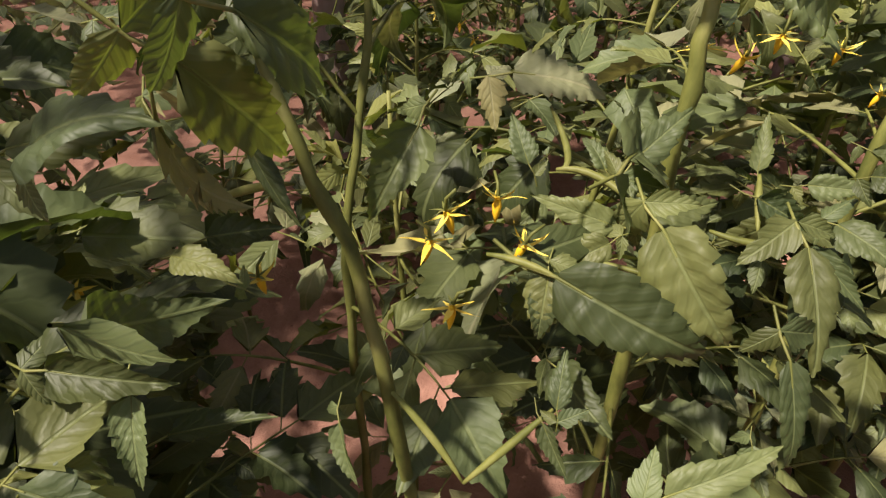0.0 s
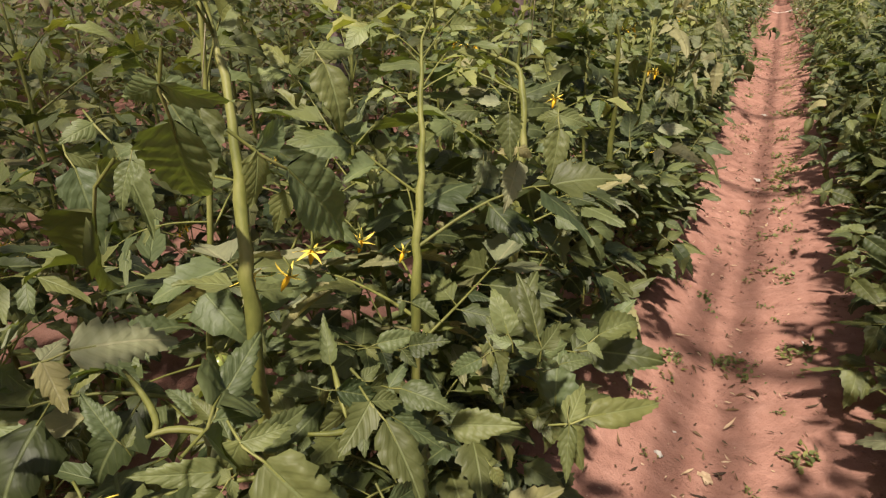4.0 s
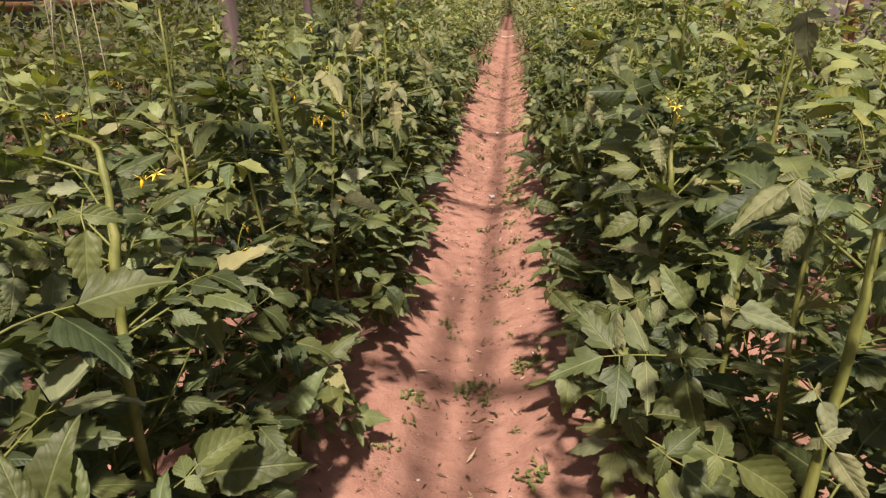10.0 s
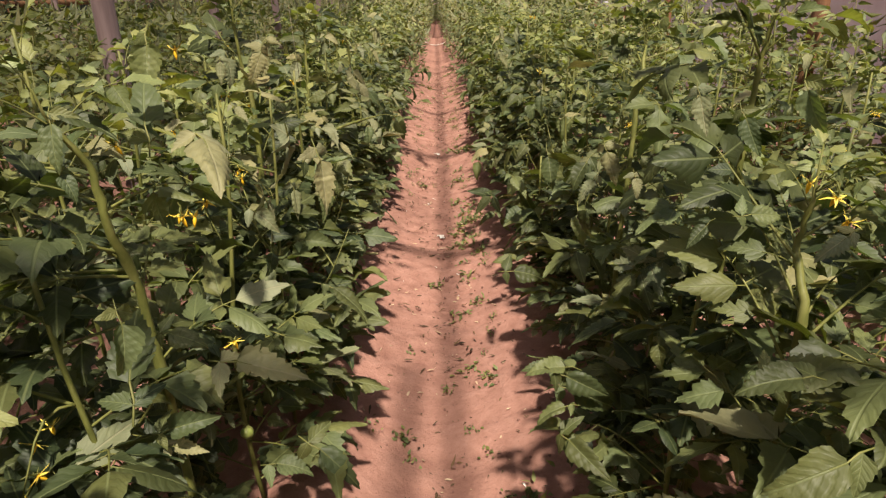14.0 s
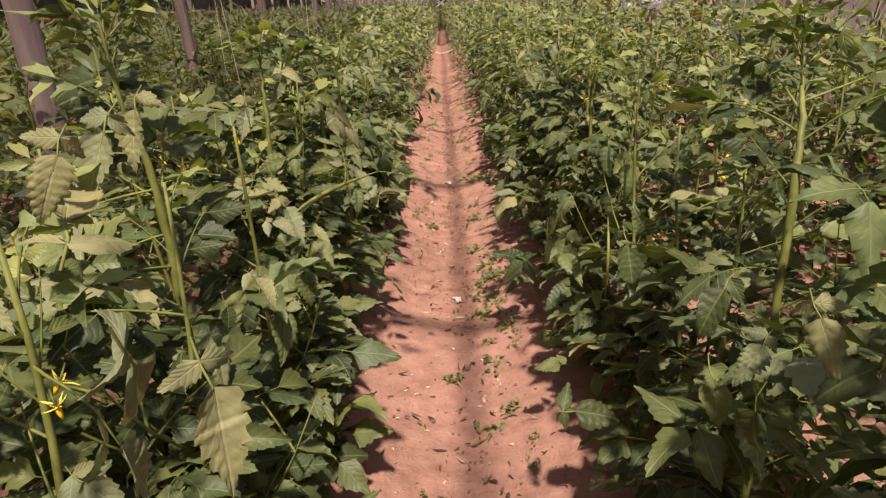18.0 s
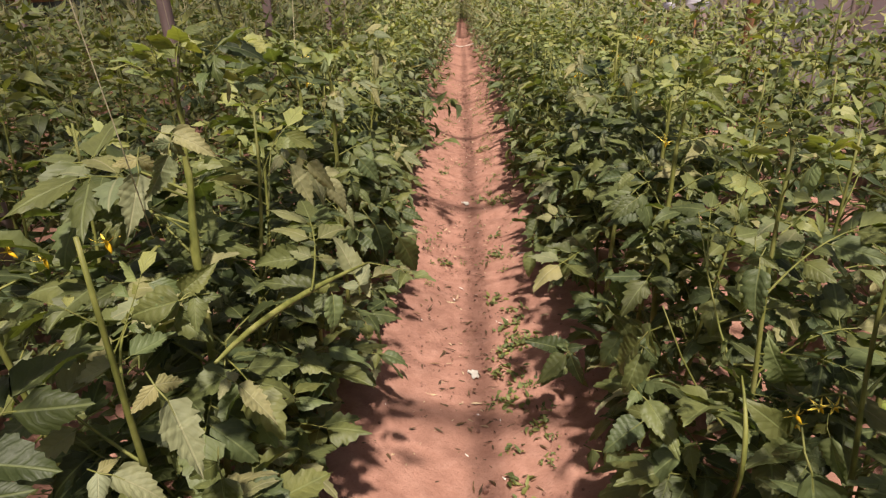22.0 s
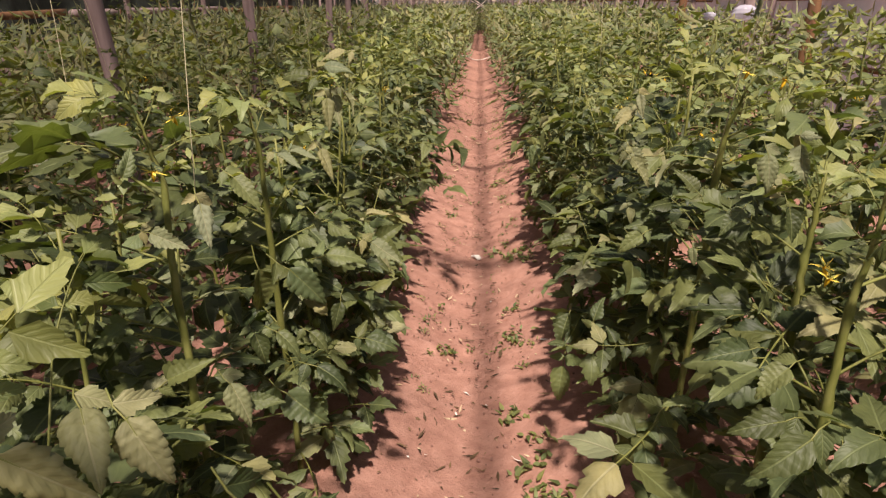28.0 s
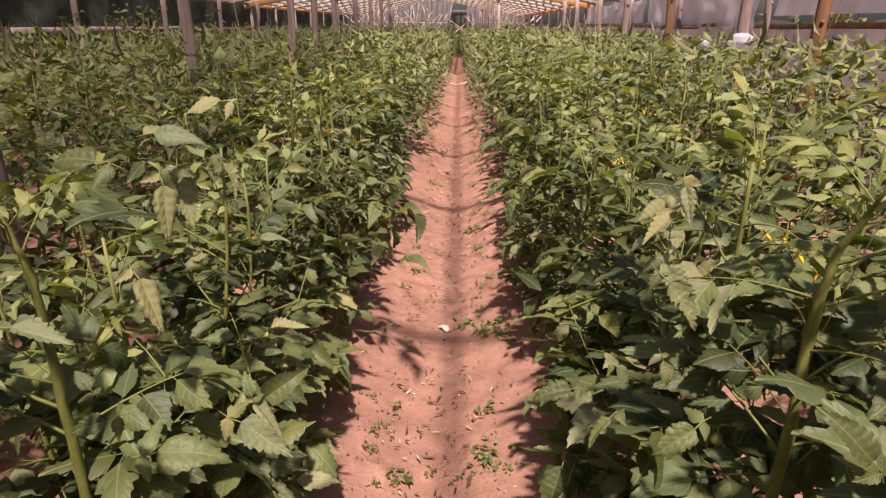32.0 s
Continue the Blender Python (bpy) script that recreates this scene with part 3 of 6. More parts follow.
    if not given and rng.random() < 0.25:
        p, _ = along(pts, rng.uniform(0.35, 0.6))
        part("fruit", FRUITS[0], root, leaf_pose(p + Vector((0.02, 0, 0)), rng.uniform(0, 360), 0, rng.uniform(0.8, 1.2)), "small unripe green tomato")
    return root


# ---- setting: soil ----
def axis(lo, hi, step, far):
    inner = np.arange(lo, hi + 1e-6, step)
    out, d, a, b = [], step, lo, hi
    left, right = [], []
    while a > -far or b < far:
        d *= 1.5
        a, b = a - d, b + d
        left.append(a); right.append(b)
    return np.concatenate([left[::-1], inner, right])


def soil():
    xs, ys = axis(-1.75, 1.75, 0.026, 600), axis(-0.5, 9.0, 0.03, 600)
    rng = np.random.default_rng(4)
    verts = []
    for yv in ys:
        for xv in xs:
            z = ground_z(xv, yv)
            if -3 < xv < 3 and -3 < yv < 14:
                z += 0.014 * noise.noise((xv * 5, yv * 9, 0)) + 0.010 * noise.noise((xv * 14, yv * 22, 3)) + 0.012 * noise.noise((xv * 1.3, yv * 1.3, 7))
                z -= 0.008 * math.exp(-((xv - 0.02) / 0.035) ** 2)
            verts.append((xv, yv, z))
    g = Geo()
    g.grid(verts, [(0.2, 0.5)] * len(verts), len(ys), len(xs))
    ob = new("ground", g.mesh("ground", [SOIL]))
    tagged(ob, "dry reddish soil with a trodden furrow path", "soil", kind="structure")


soil()

# ---- setting: greenhouse frame ----
LEFT, RIGHT, RIDGE, EAVE, TOP = -5.7, 3.5, -1.1, 1.88, 2.76


def roof_z(x):
    return TOP - (TOP - EAVE) * (abs(x - RIDGE) / ((RIDGE - LEFT) if x < RIDGE else (RIGHT - RIDGE)))


def pole_points(a, b, rng, k=6, wob=0.015):
    a, b = Vector(a), Vector(b)
    return [(a.lerp(b, i / k) + Vector((rng.uniform(-wob, wob), rng.uniform(-wob, wob), rng.uniform(-wob, wob)))) for i in range(k + 1)]


def pole(name, a, b, r0, r1, seed, mat, label, category, group, kind="", sides=9, wob=0.012):
    rng = random.Random(seed)
    g = Geo()
    k = 7
    pts = pole_points(a, b, rng, k, wob)
    o = Vector(a)
    radii = [(r0 + (r1 - r0) * i / k) * rng.uniform(0.92, 1.08) for i in range(k + 1)]
    tube(g, [(p - o)[:] for p in pts], radii, sides)
    for _ in range(3):
        i = rng.randrange(1, k)
        q = pts[i] - o
        a2 = rng.uniform(0, 6.28)
        tube(g, [q[:], (q + Vector((math.cos(a2), math.sin(a2), 0.15)) * radii[i] * 1.35)[:]], [radii[i] * 0.4, radii[i] * 0.3], 6)
    ob = new(name, g.mesh(name, [mat]))
    ob.location = o
    tagged(ob, label, category, group, kind)
    return ob


for i, y in enumerate((-1.4, 0.45, 2.28, 4.57, 6.35, 8.30, 10.98, 12.3, 13.6, 15.5, 17.4, 19.3, 21.2)):
    rng = random.Random(i)
    pole("wooden_post", (-1.73, y, -0.05), (-1.75 + rng.uniform(-0.05, 0.02), y + rng.uniform(-0.12, 0.05), roof_z(-1.73) - 0.03), 0.066 if i == 3 else 0.043, 0.058 if i == 3 else 0.036, 40 + i, WOOD,
         "weathered grey-purple wooden pole propping the roof", "post", "posts of the greenhouse")
for i, y in enumerate((-1.0, 1.6, 4.6, 5.9, 6.72, 9.13, 10.4, 12.64, 15.0, 17.2, 19.6, 21.8)):
    rng = random.Random(90 + i)
    pole("wooden_post", (2.8, y, -0.05), (2.8 + rng.uniform(-0.04, 0.08), y + rng.uniform(-0.05, 0.1), roof_z(2.8) - 0.03), 0.06, 0.05, 70 + i, BARK if i in (5, 7, 3) else WOOD,
         "brown bark-covered wooden pole propping the roof" if i in (5, 7, 3) else "weathered grey wooden pole propping the roof", "post", "posts of the greenhouse")

FRAME_Y = [-3.6, -1.4, 0.76, 2.80, 5.09] + [5.09 + 2.2 * k for k in range(1, 8)]
for i, y in enumerate(FRAME_Y):
    for x in (LEFT, RIGHT):
        pole("roof_rafter", (x, y, EAVE), (RIDGE, y, TOP), 0.044, 0.036, 200 + 2 * i + (x > 0), WOOD, "long grey wooden roof pole under plastic film", "rafter", "rafters of the greenhouse", "", 8, 0.01)
for i, (x, y0, y1, r) in enumerate(((0.190, -4, 23, 0.030), (0.029, -4, 1.6, 0.029), (RIDGE, -4, 23, 0.035), (-3.4, -4, 23, 0.028), (2.3, -4, 23, 0.028), (LEFT, -4, 23, 0.04), (RIGHT, -4, 23, 0.04))):
    pole("roof_purlin", (x, y0, roof_z(x) + 0.045), (x, y1, roof_z(x) + 0.045), r, r * 0.5 if i == 0 else r, 300 + i, WOOD, "long thin wooden pole lying along the roof", "purlin", "purlins of the greenhouse", "", 8, 0.012)


def sheet(name, fn, nu, nv, mat, label, category, kind="structure"):
    g = Geo()
    g.grid([fn(i / (nu - 1), j / (nv - 1)) for i in range(nu) for j in range(nv)], [(0.2, 0.5)] * (nu * nv), nu, nv)
    ob = new(name, g.mesh(name, [mat]))
    return tagged(ob, label, category, kind=kind)


def roof_film(side):
    def fn(u, v):
        x = RIDGE + (LEFT - RIDGE if side < 0 else RIGHT - RIDGE) * u
        y = -4 + 26 * v
        sag = 0.03 * abs(math.sin(math.pi * (y - 0.76) / 2.2))
        return (x, y, roof_z(x) + 0.10 - sag + 0.01 * noise.noise((x * 2, y * 2, 1)))
    return fn


# the left slope gets the dim film that shades the beds below
for sgn in (-1, 1):
    sheet("ceiling", roof_film(sgn), 12, 80, SHADING_FILM if sgn < 0 else FILM, "dim plastic film stretched over roof poles, added to shade the left beds" if sgn < 0 else "clear plastic film stretched over roof poles", "roof film")


# ---- large leaves that stand out: base and tip ----
BIG_GREEN, BIG_PALE, BIG_WIDE, BIG_NARROW = [], [], [], []
BIG_GREEN += [
    (-0.300, 0.809, 0.705, -0.161, 0.837, 0.767),
    (-0.300, 0.809, 0.705, -0.318, 0.849, 0.809),
    (-0.300, 0.806, 0.696, -0.296, 0.779, 0.627),
    (-0.360, 0.728, 0.869, -0.335, 0.764, 0.962),
    (-0.360, 1.392, 0.492, -0.277, 1.431, 0.588),
    (-0.280, 0.929, 0.745, -0.128, 0.941, 0.766),
    (-0.360, 0.687, 1.186, -0.350, 0.667, 1.136),
    (-0.360, 0.895, 1.121, -0.356, 0.864, 1.041),
    (-0.360, 1.620, 1.022, -0.353, 1.596, 0.959),
    (-0.260, 2.058, 0.481, -0.168, 2.029, 0.403),
    (-0.360, 0.638, 0.886, -0.404, 0.624, 0.853),
    (-0.360, 0.454, 1.015, -0.323, 0.460, 1.030),
    (-0.360, 0.438, 0.977, -0.305, 0.439, 0.976),
    (-0.360, 0.554, 0.844, -0.280, 0.565, 0.867),
]
BIG_GREEN += [
    (0.400, 1.156, 0.912, 0.355, 1.180, 0.976),
    (0.400, 1.444, 0.675, 0.414, 1.410, 0.587),
    (0.400, 1.122, 0.815, 0.422, 1.081, 0.708),
    (0.400, 1.272, 0.624, 0.500, 1.274, 0.623),
    (0.400, 1.080, 0.696, 0.525, 1.061, 0.641),
    (0.400, 0.767, 0.839, 0.437, 0.740, 0.769),
    (0.400, 0.983, 0.591, 0.558, 0.962, 0.527),
    (0.400, 0.893, 0.842, 0.493, 0.876, 0.793),
    (0.260, 2.280, 0.526, 0.183, 2.282, 0.538),
    (0.270, 2.170, 0.577, 0.375, 2.153, 0.526),
    (0.400, 0.575, 1.089, 0.453, 0.569, 1.069),
    (0.400, 0.573, 1.112, 0.435, 0.567, 1.095),
    (-0.370, 1.743, 0.940, -0.317, 1.737, 0.925),
]
BIG_GREEN += [
    (-0.250, 2.301, 0.736, -0.160, 2.276, 0.676),
    (-0.500, 2.128, 1.281, -0.501, 2.091, 1.192),
    (-0.500, 1.833, 1.218, -0.423, 1.824, 1.197),
    (-0.500, 1.809, 1.208, -0.494, 1.785, 1.148),
    (-0.500, 1.807, 1.142, -0.478, 1.793, 1.108),
    (-0.370, 2.592, 0.742, -0.278, 2.588, 0.735),
    (-0.370, 1.692, 0.823, -0.302, 1.698, 0.840),
    (-0.280, 1.833, 0.641, -0.215, 1.829, 0.632),
    (0.270, 2.191, 0.587, 0.176, 2.192, 0.588),
    (0.300, 2.218, 0.508, 0.430, 2.194, 0.453),
    (0.260, 2.121, 0.533, 0.187, 2.113, 0.511),
    (0.380, 1.966, 0.778, 0.384, 1.947, 0.731),
    (0.380, 2.214, 0.687, 0.268, 2.201, 0.653),
    (0.380, 1.853, 1.043, 0.347, 1.842, 1.013),
    (0.380, 1.736, 1.101, 0.429, 1.735, 1.100),
]
BIG_GREEN += [
    (0.500, 1.875, 1.231, 0.515, 1.849, 1.167),
    (0.500, 2.034, 1.164, 0.522, 2.009, 1.103),
    (0.260, 3.027, 0.446, 0.440, 3.014, 0.417),
    (0.380, 1.479, 0.938, 0.299, 1.467, 0.909),
    (0.380, 1.571, 0.972, 0.307, 1.569, 0.967),
    (0.380, 2.629, 0.793, 0.387, 2.594, 0.707),
    (-0.400, 2.371, 0.796, -0.405, 2.348, 0.738),
    (0.400, 2.678, 0.925, 0.347, 2.650, 0.852),
    (0.400, 3.480, 0.401, 0.494, 3.452, 0.329),
    (-0.360, 2.897, 0.804, -0.354, 2.855, 0.699),
    (-0.360, 2.623, 0.951, -0.354, 2.606, 0.909),
    (-0.360, 3.118, 0.791, -0.349, 3.085, 0.705),
    (0.370, 3.675, 0.458, 0.272, 3.640, 0.404),
    (0.370, 3.947, 0.143, 0.543, 3.937, 0.065),
    (0.370, 3.086, 0.846, 0.381, 3.043, 0.736),
]
BIG_GREEN += [
    (0.370, 3.795, 0.515, 0.435, 3.766, 0.424),
    (0.300, 3.429, 0.318, 0.218, 3.420, 0.321),
    (0.370, 3.301, 1.016, 0.356, 3.270, 0.945),
    (-0.280, 3.488, 0.874, -0.270, 3.459, 0.800),
    (-0.300, 3.548, 0.894, -0.314, 3.563, 0.933),
    (-0.330, 3.486, 0.947, -0.415, 3.478, 0.940),
    (-0.330, 3.553, 0.850, -0.434, 3.556, 0.874),
    (-0.240, 3.838, 0.532, -0.167, 3.834, 0.510),
    (-0.450, 3.537, 1.298, -0.358, 3.539, 1.288),
    (-0.400, 3.512, 1.247, -0.361, 3.507, 1.231),
    (-0.370, 3.110, 1.055, -0.442, 3.099, 1.039),
    (-0.370, 3.110, 1.055, -0.407, 3.095, 1.023),
    (-0.370, 3.120, 1.062, -0.332, 3.134, 1.090),
    (-0.370, 3.116, 1.050, -0.327, 3.122, 1.058),
]
BIG_GREEN += [
    (-0.370, 3.124, 1.027, -0.338, 3.117, 1.006),
    (0.360, 4.635, 0.454, 0.472, 4.646, 0.463),
    (0.300, 4.212, 0.255, 0.206, 4.188, 0.211),
    (0.360, 4.320, 0.195, 0.379, 4.286, 0.109),
    (0.360, 3.709, 0.622, 0.316, 3.667, 0.526),
    (0.360, 3.692, 0.648, 0.401, 3.679, 0.610),
    (0.360, 4.023, 0.670, 0.413, 3.997, 0.599),
    (0.360, 4.055, 0.544, 0.441, 4.052, 0.526),
    (0.360, 3.888, 0.930, 0.296, 3.867, 0.890),
    (0.300, 5.143, 0.432, 0.257, 5.097, 0.326),
    (0.300, 6.552, 0.679, 0.269, 6.499, 0.553),
    (0.360, 3.587, 1.131, 0.398, 3.584, 1.117),
    (0.360, 3.693, 0.866, 0.398, 3.684, 0.840),
    (-0.360, 3.913, 1.212, -0.349, 3.925, 1.241),
    (-0.360, 4.192, 1.138, -0.314, 4.175, 1.092),
]
BIG_GREEN += [
    (-0.360, 4.295, 0.822, -0.306, 4.280, 0.780),
    (-0.360, 4.493, 0.712, -0.310, 4.478, 0.671),
    (-0.280, 4.250, 0.780, -0.210, 4.237, 0.744),
    (-0.300, 4.540, 0.762, -0.316, 4.515, 0.699),
    (-0.360, 4.192, 0.876, -0.336, 4.173, 0.824),
    (-0.360, 3.920, 0.967, -0.307, 3.931, 0.992),
    (-0.360, 4.122, 0.797, -0.299, 4.123, 0.797),
    (-0.360, 4.304, 0.685, -0.274, 4.282, 0.623),
    (-0.250, 4.545, 0.669, -0.169, 4.539, 0.647),
    (0.370, 4.173, 1.098, 0.336, 4.160, 1.066),
    (0.260, 4.948, 0.354, 0.237, 4.901, 0.236),
    (0.260, 4.932, 0.437, 0.206, 4.937, 0.452),
    (0.280, 4.665, 0.661, 0.298, 4.688, 0.719),
]
BIG_GREEN += [
    (0.370, 4.165, 0.930, 0.311, 4.153, 0.902),
    (0.370, 4.076, 0.930, 0.307, 4.071, 0.920),
    (0.370, 4.238, 0.728, 0.318, 4.240, 0.736),
    (0.370, 4.619, 0.408, 0.474, 4.594, 0.336),
    (0.370, 3.976, 0.964, 0.325, 3.962, 0.933),
    (0.370, 3.959, 0.901, 0.301, 3.954, 0.890),
    (0.370, 4.049, 1.142, 0.376, 4.032, 1.100),
    (0.300, 4.803, 0.890, 0.326, 4.794, 0.866),
    (0.370, 4.358, 1.070, 0.336, 4.373, 1.109),
    (-0.360, 4.659, 1.232, -0.425, 4.661, 1.241),
    (-0.270, 4.872, 0.779, -0.195, 4.892, 0.829),
    (-0.280, 4.836, 0.807, -0.294, 4.850, 0.847),
    (-0.360, 4.583, 0.935, -0.414, 4.576, 0.919),
    (-0.360, 4.677, 0.817, -0.257, 4.680, 0.817),
    (-0.360, 4.565, 0.989, -0.380, 4.573, 1.013),
]
BIG_GREEN += [
    (0.300, 4.808, 0.795, 0.256, 4.792, 0.753),
    (0.300, 4.940, 0.909, 0.349, 4.928, 0.872),
    (0.260, 4.931, 0.768, 0.185, 4.925, 0.758),
    (0.370, 4.662, 0.880, 0.311, 4.648, 0.845),
    (-0.408, 0.209, 0.976, -0.386, 0.187, 0.937),
    (-0.414, 0.265, 0.982, -0.422, 0.221, 0.967),
    (-0.423, 0.309, 0.986, -0.404, 0.366, 0.995),
    (-0.507, 0.253, 1.004, -0.536, 0.252, 1.039),
    (-0.478, 0.307, 1.000, -0.501, 0.303, 1.025),
    (-0.609, 0.339, 1.009, -0.577, 0.414, 1.015),
    (-0.274, 0.282, 0.907, -0.259, 0.274, 0.884),
    (-0.401, 0.394, 0.991, -0.368, 0.426, 0.970),
    (-0.562, 0.182, 1.029, -0.540, 0.125, 0.969),
    (-0.517, 0.005, 1.006, -0.499, 0.053, 1.012),
    (-0.799, 0.458, 1.117, -0.752, 0.439, 1.035),
]
BIG_GREEN += [
    (-0.322, 0.621, 0.944, -0.349, 0.636, 0.996),
    (-0.258, 0.857, 0.824, -0.200, 0.919, 0.849),
    (-0.299, 0.533, 0.823, -0.281, 0.530, 0.797),
    (-0.687, 0.448, 1.147, -0.685, 0.418, 1.100),
    (-0.585, 0.654, 1.224, -0.543, 0.638, 1.151),
    (-0.459, 0.552, 0.928, -0.416, 0.589, 0.934),
    (-0.446, 0.611, 0.957, -0.407, 0.626, 0.935),
]
BIG_PALE += [
    (-0.360, 0.725, 1.120, -0.364, 0.701, 1.060),
    (-0.360, 2.319, 1.250, -0.381, 2.295, 1.190),
    (0.400, 1.818, 0.539, 0.282, 1.813, 0.532),
    (0.400, 1.636, 0.566, 0.350, 1.627, 0.544),
    (0.400, 0.967, 1.010, 0.471, 0.959, 0.987),
    (0.400, 1.068, 0.934, 0.410, 1.053, 0.895),
    (0.400, 0.912, 1.178, 0.345, 0.896, 1.139),
    (0.400, 0.870, 1.153, 0.387, 0.856, 1.119),
    (0.400, 1.438, 0.228, 0.536, 1.429, 0.196),
    (0.400, 1.061, 0.457, 0.393, 1.035, 0.390),
    (0.400, 0.726, 1.002, 0.433, 0.709, 0.956),
    (0.400, 0.577, 1.234, 0.389, 0.563, 1.199),
    (0.600, 1.408, 1.308, 0.599, 1.380, 1.234),
]
BIG_PALE += [
    (0.400, 1.468, 1.106, 0.406, 1.444, 1.044),
    (-0.300, 1.782, 0.870, -0.195, 1.772, 0.847),
    (-0.370, 2.804, 0.917, -0.329, 2.784, 0.871),
    (-0.370, 2.099, 1.255, -0.370, 2.085, 1.220),
    (-0.420, 2.596, 1.247, -0.428, 2.565, 1.172),
    (-0.370, 1.697, 0.791, -0.324, 1.694, 0.783),
    (0.380, 1.939, 1.215, 0.388, 1.917, 1.161),
    (0.380, 2.406, 1.020, 0.398, 2.376, 0.948),
    (0.380, 2.509, 0.924, 0.337, 2.489, 0.872),
    (0.380, 2.337, 0.680, 0.306, 2.338, 0.681),
    (0.380, 1.556, 1.140, 0.348, 1.549, 1.120),
    (-0.400, 2.474, 1.241, -0.424, 2.443, 1.162),
]
BIG_PALE += [
    (-0.400, 2.237, 1.249, -0.389, 2.216, 1.195),
    (-0.400, 2.238, 1.158, -0.373, 2.227, 1.130),
    (-0.400, 2.655, 0.864, -0.385, 2.624, 0.786),
    (-0.400, 2.289, 0.926, -0.346, 2.273, 0.885),
    (0.400, 2.247, 1.003, 0.406, 2.231, 0.960),
    (0.400, 3.203, 0.108, 0.582, 3.184, 0.058),
    (-0.360, 2.915, 0.982, -0.309, 2.912, 0.958),
    (-0.360, 3.212, 0.872, -0.306, 3.198, 0.820),
    (0.370, 2.859, 1.020, 0.422, 2.872, 1.037),
    (-0.280, 3.712, 0.810, -0.323, 3.748, 0.903),
    (-0.250, 3.783, 0.771, -0.143, 3.793, 0.781),
]
BIG_PALE += [
    (-0.370, 4.098, 0.843, -0.329, 4.075, 0.782),
    (-0.370, 3.143, 1.215, -0.391, 3.122, 1.167),
    (-0.370, 3.160, 1.234, -0.321, 3.156, 1.216),
    (-0.370, 5.065, 1.145, -0.338, 5.044, 1.089),
    (0.360, 4.510, 0.554, 0.295, 4.447, 0.410),
    (-0.360, 4.871, 1.163, -0.340, 4.843, 1.092),
    (-0.360, 4.405, 1.124, -0.315, 4.397, 1.099),
    (-0.360, 4.708, 1.065, -0.325, 4.683, 1.000),
    (-0.260, 4.731, 0.830, -0.184, 4.715, 0.784),
    (-0.360, 3.944, 1.141, -0.318, 3.939, 1.125),
    (-0.360, 4.072, 1.134, -0.344, 4.051, 1.081),
    (0.370, 4.831, 1.128, 0.321, 4.814, 1.088),
    (0.370, 4.840, 1.039, 0.402, 4.818, 0.980),
    (0.370, 4.126, 1.187, 0.374, 4.107, 1.138),
    (0.370, 4.051, 1.216, 0.373, 4.033, 1.171),
]
BIG_PALE += [
    (0.370, 4.341, 0.975, 0.370, 4.328, 0.943),
    (-0.360, 4.811, 1.165, -0.351, 4.784, 1.090),
    (-0.360, 5.061, 1.254, -0.439, 5.056, 1.244),
    (-0.360, 4.810, 1.240, -0.290, 4.810, 1.235),
    (-0.360, 5.195, 0.960, -0.295, 5.199, 0.965),
    (-0.360, 4.474, 1.113, -0.302, 4.471, 1.099),
    (-0.280, 4.846, 0.790, -0.218, 4.822, 0.720),
    (-0.360, 5.209, 0.741, -0.271, 5.212, 0.744),
    (0.370, 4.823, 1.022, 0.417, 4.800, 0.955),
    (0.370, 4.803, 0.901, 0.379, 4.788, 0.860),
    (0.370, 4.892, 1.128, 0.327, 4.881, 1.100),
    (0.370, 4.808, 1.171, 0.376, 4.790, 1.120),
    (-0.480, 0.909, 1.051, -0.475, 0.878, 1.001),
]
BIG_WIDE += [
    (-0.399, 0.209, 0.982, -0.296, 0.276, 0.947),
    (-0.425, 0.278, 0.986, -0.464, 0.230, 1.005),
    (-0.458, 0.316, 1.015, -0.460, 0.377, 1.052),
    (-0.352, 0.185, 0.911, -0.371, 0.201, 0.943),
    (-0.351, 0.174, 0.903, -0.324, 0.177, 0.873),
    (-0.281, 0.224, 0.881, -0.255, 0.288, 0.921),
    (-0.349, 0.392, 0.978, -0.285, 0.364, 0.918),
    (-0.423, 0.416, 0.997, -0.444, 0.437, 1.035),
    (-0.479, 0.048, 1.169, -0.429, 0.072, 1.122),
    (-0.473, 0.013, 1.141, -0.447, 0.052, 1.099),
    (-0.519, -0.081, 1.092, -0.497, -0.008, 1.107),
    (-0.477, 0.009, 0.994, -0.508, -0.018, 1.015),
    (-0.466, -0.099, 0.985, -0.457, -0.009, 1.025),
    (-0.454, -0.097, 0.988, -0.418, -0.038, 0.979),
]
BIG_WIDE += [
    (-0.434, -0.060, 0.968, -0.401, -0.073, 0.922),
    (-0.457, -0.054, 0.900, -0.435, 0.012, 0.911),
    (-0.411, 0.051, 0.905, -0.383, 0.045, 0.868),
    (-0.555, -0.010, 1.143, -0.529, 0.034, 1.137),
    (-0.785, 0.499, 1.140, -0.717, 0.489, 1.041),
    (-0.637, 0.468, 1.206, -0.585, 0.468, 1.136),
    (-0.557, 0.522, 1.155, -0.501, 0.561, 1.120),
    (-0.313, 0.555, 0.962, -0.293, 0.543, 0.923),
    (-0.294, 0.648, 0.935, -0.327, 0.673, 1.005),
    (-0.353, 0.411, 0.966, -0.312, 0.431, 0.931),
    (-0.227, 0.683, 0.810, -0.136, 0.758, 0.814),
    (-0.243, 0.648, 0.818, -0.231, 0.614, 0.757),
    (-0.321, 0.733, 0.865, -0.347, 0.764, 0.940),
    (-0.322, 0.615, 0.862, -0.337, 0.633, 0.907),
]
